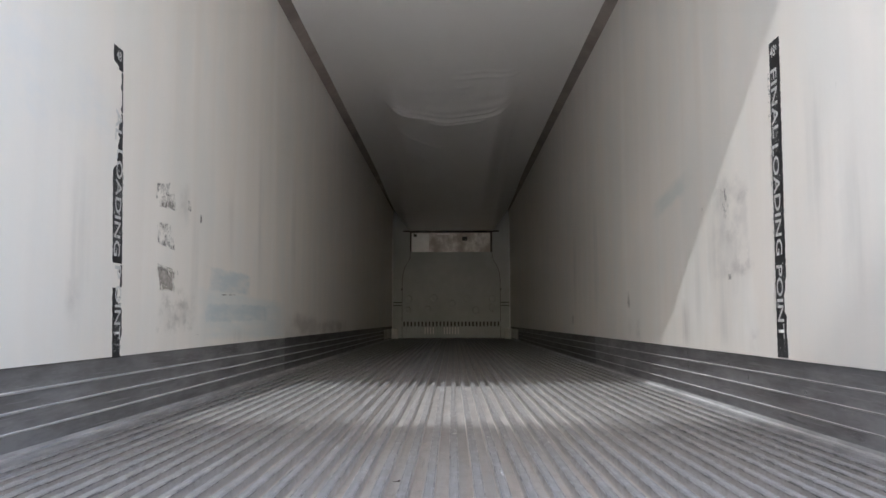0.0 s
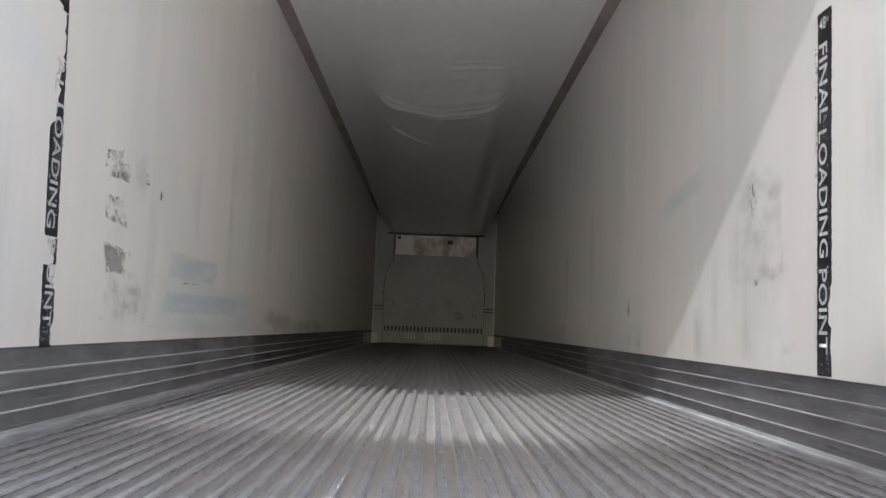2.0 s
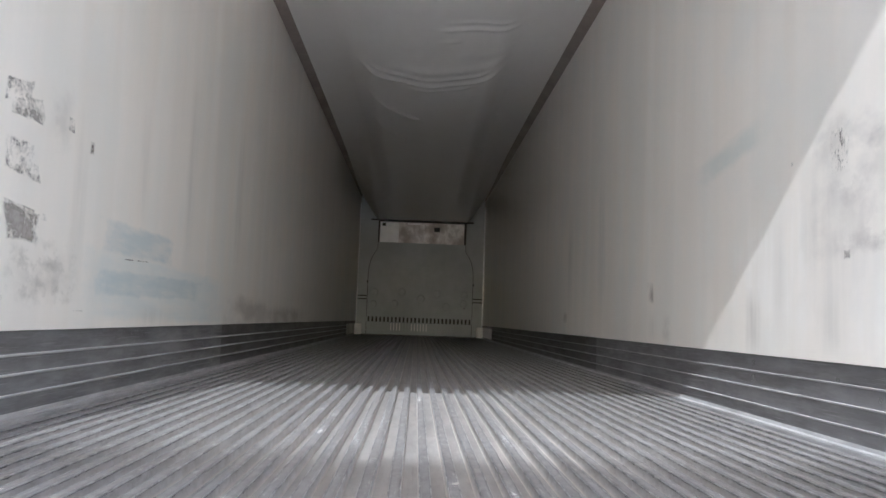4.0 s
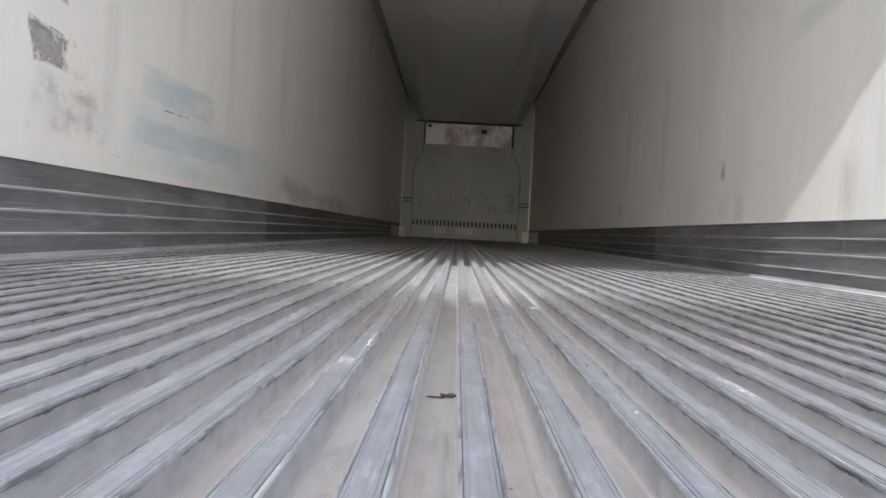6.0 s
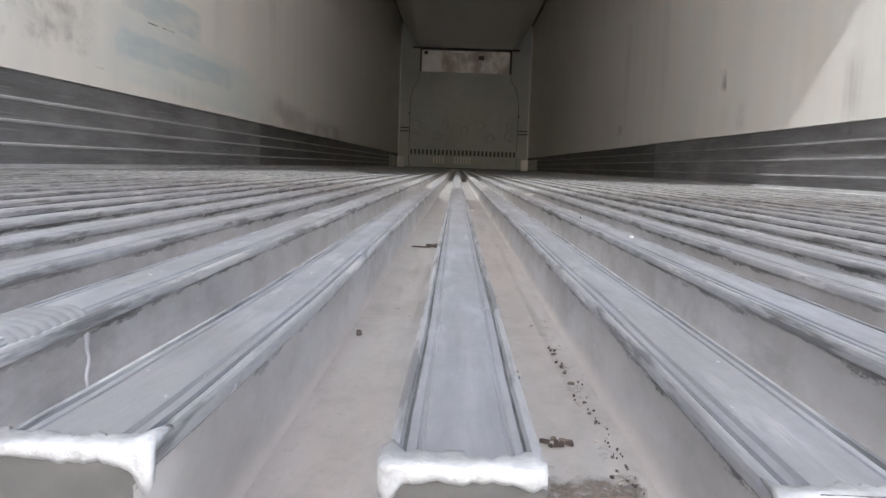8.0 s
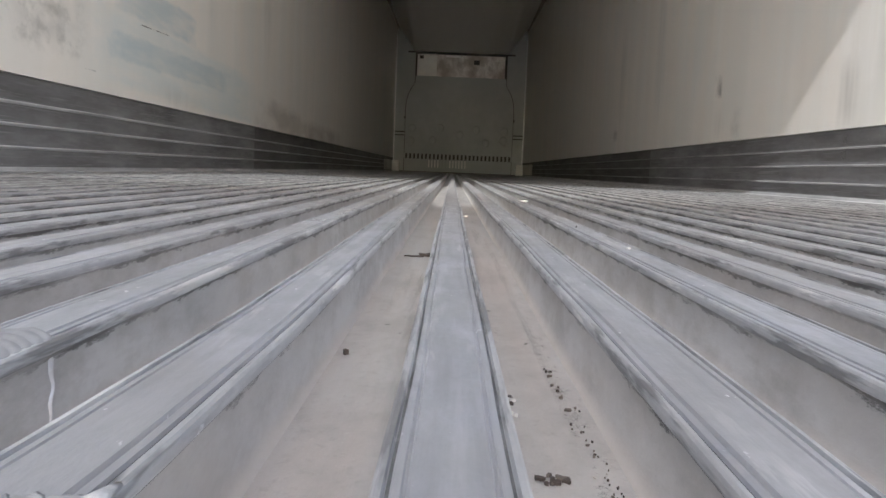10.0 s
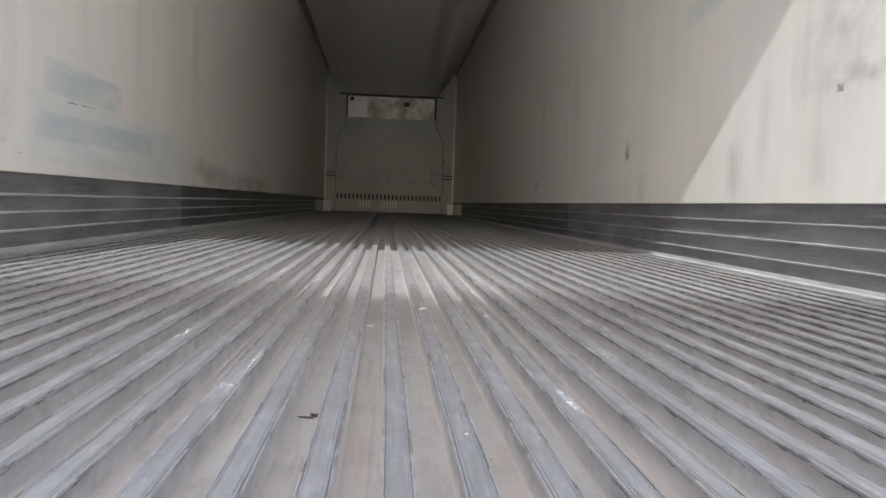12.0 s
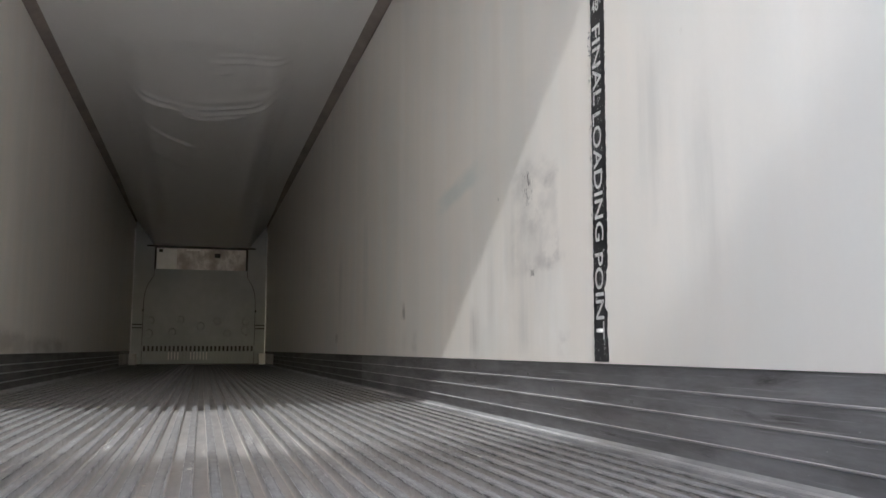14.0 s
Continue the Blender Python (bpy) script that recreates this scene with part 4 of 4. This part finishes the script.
wall_film("plate_mark", 1, 2.28, 2.64, 0.080, 0.128, F_RED, "reddish rub on the scuff plate", "mark", ON_PLATE, marks)
wall_film("plate_mark", 1, 2.66, 3.25, 0.072, 0.120, F_RED, "faint reddish rub on the scuff plate", "mark", ON_PLATE, marks)
wall_quad("plate_mark", 1, ((2.33, 0.030), (2.53, 0.044), (2.53, 0.058), (2.33, 0.060)), F_SCRATCH, "dark red scratch on the scuff plate", "mark", ON_PLATE, marks)
wall_quad("plate_mark", 1, ((2.68, 0.032), (3.05, 0.042), (3.05, 0.052), (2.68, 0.044)), F_SCRATCH, "dark scratch on the scuff plate", "mark", ON_PLATE, marks)
wall_film("plate_mark", 1, 2.00, 2.20, 0.215, 0.250, F_SCRATCH, "dark rub on the scuff plate", "mark", ON_PLATE, marks)
wall_film("plate_mark", 1, 2.00, 2.30, 0.140, 0.165, F_SCRATCH, "dark rub on the scuff plate", "mark", ON_PLATE, marks)
wall_film("plate_mark", 1, 7.9, 9.0, 0.05, 0.25, F_PATCH, "pale patch on the dark scuff plate", "mark", -0.0096, marks)
wall_film("plate_mark", -1, 4.35, 4.75, 0.205, 0.255, F_PATCH, "pale patch on the scuff plate", "mark", ON_PLATE, marks)
wall_film("plate_mark", -1, 5.2, 6.07, 0.03, 0.25, F_PATCH, "pale patch on the scuff plate", "mark", ON_PLATE, marks)
wall_film("plate_mark", -1, 9.8, 10.9, 0.05, 0.24, F_PATCH, "pale patch on the dark scuff plate", "mark", -0.0096, marks)
wall_quad("scratch", -1, ((4.29, 0.538), (4.62, 0.548), (4.62, 0.553), (4.29, 0.544)), F_GLUE, "thin dark scratch through the blue paint", "scratch", 0.0016)
wall_film("scratch", -1, 3.86, 3.94, 0.327, 0.332, F_GLUE, "thin dark scratch on the white wall", "scratch", 0.0016)
wall_film("scuff_mark", -1, 3.33, 3.38, 0.335, 0.375, F_SMEAR, "small grey scuff on the white wall", "scuff", 0.0016, "small scuffs")

# ---- floor: base plate and ribs ----
PITCH, FIRST, COUNT = 0.0594, -0.0905 - 18 * 0.0594, 40
bm = bmesh.new()
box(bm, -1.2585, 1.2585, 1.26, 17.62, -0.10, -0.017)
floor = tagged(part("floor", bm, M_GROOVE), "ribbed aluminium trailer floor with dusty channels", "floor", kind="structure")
HALF_RIB = [(0.0150, -0.0300), (0.0150, -0.0272), (0.0136, -0.0264), (0.0126, -0.0250), (0.0121, -0.0228), (0.0112, -0.0060), (0.0131, -0.0042), (0.0136, -0.0032), (0.0137, -0.0018), (0.0134, -0.0007), (0.0127, -0.0001), (0.0115, 0.0), (0.0112, -0.0013),
            (0.0104, -0.0013), (0.0100, -0.0001), (0.0084, 0.0), (0.0081, -0.0006), (0.0075, -0.0006), (0.0070, 0.0003)]
HALF_RIB = [(0.93 * x, z) for x, z in HALF_RIB]
RIB = HALF_RIB + [(-x, z) for x, z in reversed(HALF_RIB)]


def bend(y, rise):
    return rise * max(0.0, (REAR + 0.20 - y) / 0.20) ** 1.6


def rib_mesh(seed, rise=0.0):
    r = random.Random(seed)
    bm = bmesh.new()
    uvl = bm.loops.layers.uv.new("UVMap")
    ys = np.concatenate([np.linspace(REAR, 3.2, 60), np.linspace(3.25, 8.0, 44), np.linspace(8.3, 17.02, 20)])
    p = [r.random() * 6.3 for _ in range(4)]
    rings = []
    for y in ys:
        dx = 0.0007 * math.sin(0.9 * y + p[0]) + 0.0003 * math.sin(7 * y + p[1]) + 0.0002 * (r.random() - 0.5)
        dz = 0.0004 * math.sin(2.1 * y + p[2]) + 0.0002 * (r.random() - 0.5) + bend(y, rise)
        ring = []
        for x, z in RIB:
            dent = 0.0005 * noise.noise((x * 160 + seed * 3, y * 9, z * 60)) if z > -0.006 else 0
            ring.append(bm.verts.new((x + dx + 0.6 * dent, y, z + (dz if z > -0.02 else 0) + 0.6 * dent)))
        rings.append(ring)
    m = len(RIB)
    for a, b in zip(rings, rings[1:]):
        for i in range(m):
            j = (i + 1) % m
            f = bm.faces.new((a[i], a[j], b[j], b[i]))
            f.smooth = max(RIB[i][1], RIB[j][1]) < -0.005
            for lp, q in zip(f.loops, (i, j, j, i)):
                lp[uvl].uv = (1000 * RIB[q][0], 1000 * RIB[q][1])
    end = bm.faces.new(rings[0][::-1])
    bm.faces.new(rings[-1])
    end.material_index = 1
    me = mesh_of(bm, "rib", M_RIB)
    me.materials.append(M_SAWN)
    return me


def burr_mesh(seed):
    """The battered bright lip at the end of a rib: hammered flat on top, chipped at the front, folded over at the corners."""
    r = random.Random(seed)
    bm = bmesh.new()
    n = 34
    half = 0.0128
    heavy = r.choice((-1, 1))                 # the corner that is beaten down most
    rings = []
    for i in range(n + 1):
        u = -1 + 2 * i / n
        w1 = noise.noise((u * 2.1, seed + 0.37, 1.3))
        w2 = noise.noise((u * 5.3, seed + 0.61, 7.4))
        w3 = noise.noise((u * 13.0, seed + 0.17, 3.9))
        corner = math.exp(-((u * heavy - 0.90) / 0.13) ** 2)
        other = max(0.0, 1 - (1 + u * heavy) / 0.15)
        up = 0.0005 + 0.0004 * w1 + 0.0001 * w3 + 0.0008 * corner
        down = 0.0030 + 0.0013 * w1 + 0.0007 * w2 + 0.0002 * w3 + 0.0040 * corner + 0.0003 * other
        back = 0.0050 + 0.0035 * w2 + 0.0012 * w3 + 0.0050 * corner
        out = 0.0008 + 0.0005 * w2 + 0.0003 * w3
        ring = [(back, 0.0001), (back * 0.72, 0.00055 + 0.0003 * w3), (back * 0.35, up), (0.0006, up * 0.9), (-0.7 * out, up * 0.2 - 0.0003),
                (-out, -0.0011), (-out, -down * 0.7), (-0.5 * out, -down), (0.0004, -down * 0.96), (0.001, -0.001)]
        rings.append([bm.verts.new((half * u + 0.0002 * w2, REAR + p, q)) for p, q in ring])
    m = len(rings[0])
    for a, b in zip(rings, rings[1:]):
        for i in range(m):
            j = (i + 1) % m
            bm.faces.new((a[i], a[j], b[j], b[i]))
    bm.faces.new(rings[0])
    bm.faces.new(rings[-1][::-1])
    return mesh_of(bm, "worn_edge", M_BURR, True)


RISES = (0.0, 0.0008, -0.0010, 0.0014, 0.0004, -0.0006)
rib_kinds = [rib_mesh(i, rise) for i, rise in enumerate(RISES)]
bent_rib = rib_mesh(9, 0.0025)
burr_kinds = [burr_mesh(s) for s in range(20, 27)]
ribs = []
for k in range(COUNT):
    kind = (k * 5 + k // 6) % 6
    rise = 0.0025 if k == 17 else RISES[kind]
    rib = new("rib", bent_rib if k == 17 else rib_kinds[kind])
    rib.parent = floor
    ribs.append(rib)
    rib.location = (FIRST + k * PITCH, 0, DECK)
    burr = new("worn_edge", burr_kinds[(k * 3 + k // 7) % 7])
    burr.parent = rib
    burr.location = (0, 0, rise)

# ---- litter on the floor ----


def flake(name, x, y, z, size, material, label, category, seed, thick=0.0012, turn=0.0, long_=1.0, tilt=0.0, group=""):
    """A small torn flake with a ragged outline, slightly curled."""
    r = random.Random(seed)
    bm = bmesh.new()
    n = 9
    top, low = [], []
    for i in range(n):
        a = 2 * math.pi * i / n
        d = size * (0.65 + 0.6 * r.random())
        px, py = d * math.cos(a), long_ * d * math.sin(a)
        h = 0.25 * size * r.random()
        top.append(bm.verts.new((px, py, thick + h)))
        low.append(bm.verts.new((px * 0.96, py * 0.96, h)))
    ct, cl = bm.verts.new((0, 0, thick * 1.3)), bm.verts.new((0, 0, 0))
    for i in range(n):
        j = (i + 1) % n
        bm.faces.new((ct, top[i], top[j]))
        bm.faces.new((cl, low[j], low[i]))
        bm.faces.new((top[i], low[i], low[j], top[j]))
    ob = part(name, bm, material)
    ob.matrix_world = pose(x, y, z, tilt, 0, turn)
    return tagged(ob, label, category, group)


M_BLUE = plain("blue_plastic", (0.02, 0.26, 0.46), 0.4, scale=200, vary=0.15)
M_CHIP = plain("dark_wood_chip", (0.045, 0.035, 0.03), 0.8, scale=200)
M_CRUMB = plain("brown_crumb", (0.12, 0.10, 0.085), 0.9, scale=200)
M_PALE = plain("pale_grit", (0.50, 0.47, 0.43), 0.8, scale=200, vary=0.1)
M_PAPER = plain("white_scrap", (0.50, 0.49, 0.47), 0.7, scale=200, vary=0.08)

Z_LOW = -0.0168
flake("plastic_scrap", -0.1832, 1.664, Z_LOW + 0.001, 0.0024, M_BLUE, "torn bright blue plastic scrap in a floor channel", "litter", 1, 0.0015, -24, 4.4, 4)
flake("chip", -0.111, 2.020, Z_LOW, 0.0046, M_CHIP, "dark wood chip lying in a floor channel", "litter", 2, 0.002, 70, 1.6)
flake("splinter", -0.1225, 2.014, Z_LOW, 0.0022, M_CHIP, "thin dark splinter lying in a floor channel", "litter", 3, 0.001, 82, 4.0)
flake("chip", -0.132, 1.638, Z_LOW, 0.0011, M_CHIP, "small dark chip lying in a floor channel", "litter", 4, 0.002, 20, 1.2)
flake("scrap", 0.034, 2.705, DECK + 0.0006, 0.007, M_PAPER, "white scrap lying on a floor rib", "litter", 5, 0.001, 15, 1.4)
flake("scrap", -0.070, 2.65, Z_LOW, 0.005, M_PALE, "pale scrap lying in a floor channel", "litter", 6, 0.002, 60, 1.6)
rr = random.Random(8)
for i in range(90):
    # a row of dirt crumbs along the foot of a rib
    y = 1.412 + 0.17 * rr.random() ** 1.7
    x = -0.0478 - 0.006 * rr.random() ** 2 - (0.010 * rr.random() ** 2 if y < 1.44 else 0.0)
    flake("crumb", x, y, Z_LOW, 0.00016 + 0.0003 * rr.random() ** 3, M_CRUMB if rr.random() > 0.5 else (M_CHIP if rr.random() > 0.3 else M_PALE),
          "dirt crumb in a floor channel", "crumb", 300 + i, 0.0005, 360 * rr.random(), 1.5, group="dirt crumbs")
for i in range(14):
    flake("crumb", -0.0640 + 0.009 * (rr.random() - 0.5), 1.512 + 0.009 * (rr.random() - 0.5), Z_LOW, 0.0004 + 0.0005 * rr.random(), M_CHIP if i % 4 else M_CRUMB,
          "dark dirt crumb in a floor channel", "crumb", 140 + i, 0.0008, 360 * rr.random(), 1.7, group="dirt crumbs")
for i in range(7):
    flake("crumb", -0.0695 + 0.002 * (rr.random() - 0.5), 1.563 + 0.037 * rr.random(), Z_LOW, 0.0005 + 0.0007 * rr.random(), M_PAPER if i % 3 else M_CHIP,
          "white crumb at the foot of a floor rib", "crumb", 180 + i, 0.0010, 360 * rr.random(), 1.6, group="dirt crumbs")
for i in range(16):
    flake("crumb", -0.0522 + 0.0022 * (rr.random() - 0.5), 1.556 + 0.075 * rr.random() ** 1.5, Z_LOW, 0.0003 + 0.0006 * rr.random() ** 2, M_CRUMB if i % 3 else M_CHIP,
          "dark dirt crumb in a floor channel", "crumb", 480 + i, 0.0007, 360 * rr.random(), 1.6, group="dirt crumbs")
for i in range(22):
    flake("crumb", -0.1810 - 0.007 * rr.random() ** 1.5, 1.56 + 0.11 * rr.random(), Z_LOW, 0.0003 + 0.0008 * rr.random() ** 2, (M_PALE, M_CRUMB, M_PAPER, M_PALE, M_CRUMB)[i % 5],
          "pale crumb in a floor channel", "crumb", 160 + i, 0.0012, 360 * rr.random(), 1.4, group="dirt crumbs")
for i in range(60):
    k = rr.randrange(COUNT)
    on_rib = rr.random() > 0.5
    x = FIRST + k * PITCH + (0.008 * (rr.random() - 0.5) if on_rib else PITCH / 2 + 0.016 * (rr.random() - 0.5))
    y = 1.6 + 4.2 * rr.random() ** 1.4
    flake("crumb", x, y, DECK + 0.0004 if on_rib else Z_LOW, 0.0004 + 0.0008 * rr.random() ** 2, rr.choice((M_PAPER, M_PALE, M_CHIP, M_CRUMB)),
          "small crumb on the ribbed floor", "crumb", 200 + i, 0.0012, 360 * rr.random(), 1.4, group="dirt crumbs")


M_WELD = plain("weld_metal", (0.25, 0.255, 0.266), 0.6, metal=0.3, scale=120, vary=0.2, bump=0.4)


def weld_bead():
    """A rippled weld run across one rib, with a drip down its side."""
    bm = bmesh.new()
    x0 = FIRST + 16 * PITCH
    nu, nv = 28, 60
    grid = []
    for j in range(nv + 1):
        row = []
        for i in range(nu + 1):
            u, w = -1 + 2 * i / nu, j / nv
            y = 1.482 + 0.054 * w + 0.010 * (1 - u * u)
            arch = math.sqrt(max(0.0, 1 - u ** 4))
            ends = min(1.0, w * 6, (1 - w) * 6)
            ripple = abs(math.sin(math.pi * (w * 10 + 0.25 * math.sin(3 * u)))) ** 0.6
            lump = noise.noise((u * 2, w * 5, 4)) * 0.0006
            row.append(bm.verts.new((x0 + 0.0126 * u, y, DECK - 0.0016 + arch * ends * (0.0020 + 0.0006 * ripple) + lump * ends)))
        grid.append(row)
    for p, q in zip(grid, grid[1:]):
        for i in range(nu):
            bm.faces.new((p[i], p[i + 1], q[i + 1], q[i]))
    weld = part("weld_bead", bm, M_WELD, None, smooth=True)
    tagged(weld, "rippled bright weld bead across a floor rib", "weld bead")
    bm = bmesh.new()
    rows = []
    for i in range(13):
        f = i / 12
        z = DECK - 0.0045 - 0.0205 * f
        sway = 0.0012 * math.sin(5 * f) + 0.0006 * math.sin(17 * f)
        wide = 0.0013 * (1 - 0.55 * f) * (1 + 0.3 * math.sin(11 * f))
        out = x0 + 0.0102 + 0.0009 * f
        rows.append([bm.verts.new((out + d, 1.530 + sway + w * wide, z)) for w, d in ((-1, -0.0004), (-0.4, 0.0007), (0.4, 0.0007), (1, -0.0004))])
    for p, q in zip(rows, rows[1:]):
        for i in range(3):
            bm.faces.new((p[i], p[i + 1], q[i + 1], q[i]))
    part("drip", bm, M_RIDGE, weld, "bright weld drip", True)


weld_bead()


# ---- dirt lying in the channels ----


def floor_film(name, x0, x1, y0, y1, material, label, lift=0.0004):
    bm = bmesh.new()
    uvl = bm.loops.layers.uv.new("UVMap")
    vs = [bm.verts.new((x, y, -0.017 + lift)) for x, y in ((x0, y0), (x1, y0), (x1, y1), (x0, y1))]
    f = bm.faces.new(vs)
    for lp, q in zip(f.loops, ((0, 0), (1, 0), (1, 1), (0, 1))):
        lp[uvl].uv = q
    me = bpy.data.meshes.new(name)
    bm.to_mesh(me)
    bm.free()
    me.materials.append(material)
    return tagged(new(name, me), label, "dirt")


F_DIRT = film("gritty_dirt", (0.14, 0.12, 0.10), (0.27, 0.24, 0.21), 0.42, 0.16, 210, (1, 0.7, 1), 0.6, 0.14)
F_DIRT_END = film("dirt_heap", (0.085, 0.07, 0.058), (0.24, 0.205, 0.175), 0.86, 0.10, 190, (1, 0.8, 1), 0.95, 0.16)
F_RUST = film("reddish_stain", (0.42, 0.335, 0.30), (0.35, 0.275, 0.245), 0.58, 0.20, 30, (1, 0.06, 1), 0.55, 0.35)
floor_film("dirt_line", -0.0740, -0.0465, 1.36, 1.495, F_DIRT_END, "dark gritty dirt gathered in a floor channel")
floor_film("dirt_line", -0.0545, -0.0465, 1.44, 1.74, F_DIRT, "thin dirt line along the foot of a rib", 0.0006)
floor_film("floor_stain", -0.1300, -0.1050, 1.40, 2.6, F_RUST, "faint reddish stain along a floor channel")
floor_film("floor_stain", -0.0720, -0.0520, 1.75, 3.2, F_RUST, "faint reddish stain along a floor channel")
floor_film("floor_stain", -0.0550, -0.0495, 1.45, 2.3, F_RUST, "thin reddish line along a floor channel", 0.0007)
floor_film("floor_stain", -0.1120, -0.1065, 1.50, 2.2, F_RUST, "thin reddish line along a floor channel", 0.0007)
floor_film("floor_stain", -0.1850, -0.1640, 1.55, 2.4, F_RUST, "faint reddish stain along a floor channel")


# ---- bright scrapes on the rib tops ----
F_SCRAPE = film("fresh_scrape", (0.86, 0.86, 0.86), (0.66, 0.66, 0.67), 0.62, 0.10, 120, (1, 0.5, 1), 0.85, 0.16)


def rib_scrape(k, y0, y1, x0=-0.0112, x1=0.0112):
    bm = bmesh.new()
    uvl = bm.loops.layers.uv.new("UVMap")
    f = bm.faces.new([bm.verts.new((x, y, 0.0009)) for x, y in ((x0, y0), (x1, y0), (x1, y1), (x0, y1))])
    for lp, q in zip(f.loops, ((0, 0), (1, 0), (1, 1), (0, 1))):
        lp[uvl].uv = q
    me = bpy.data.meshes.new("scrape")
    bm.to_mesh(me)
    bm.free()
    me.materials.append(F_SCRAPE)
    ob = new("scrape", me)
    ob.parent = ribs[k]
    tagged(ob, "bright fresh scrape")


for k, y0, y1, x0, x1 in ((14, 3.77, 3.85, -0.011, 0.011), (16, 3.22, 3.28, -0.011, 0.011), (16, 3.24, 3.42, -0.011, -0.005), (17, 3.52, 3.90, -0.011, -0.003),
                          (17, 2.93, 2.97, -0.011, 0.009), (16, 2.10, 2.26, 0.004, 0.011), (16, 2.01, 2.05, -0.011, 0.011), (22, 1.95, 2.05, -0.002, 0.011),
                          (22, 2.56, 2.66, -0.011, 0.004), (19, 4.30, 4.55, -0.011, 0.011), (20, 2.68, 2.71, -0.011, 0.002), (23, 3.3, 3.42, -0.008, 0.011),
                          (24, 2.24, 2.30, -0.011, 0.011), (13, 3.93, 4.00, -0.011, 0.011), (14, 3.37, 3.44, -0.011, 0.009)):
    rib_scrape(k, y0, y1, x0, x1)
rs = random.Random(31)
for i in range(26):
    y = 1.9 + 4.2 * rs.random()
    w = 0.004 + 0.012 * rs.random()
    xm = (0.011 - w / 2) * rs.choice((-1, 1, 1, -1, 0))
    rib_scrape(rs.randrange(3, 37), y, y + 0.02 + 0.10 * rs.random() ** 2, xm - w / 2, xm + w / 2)
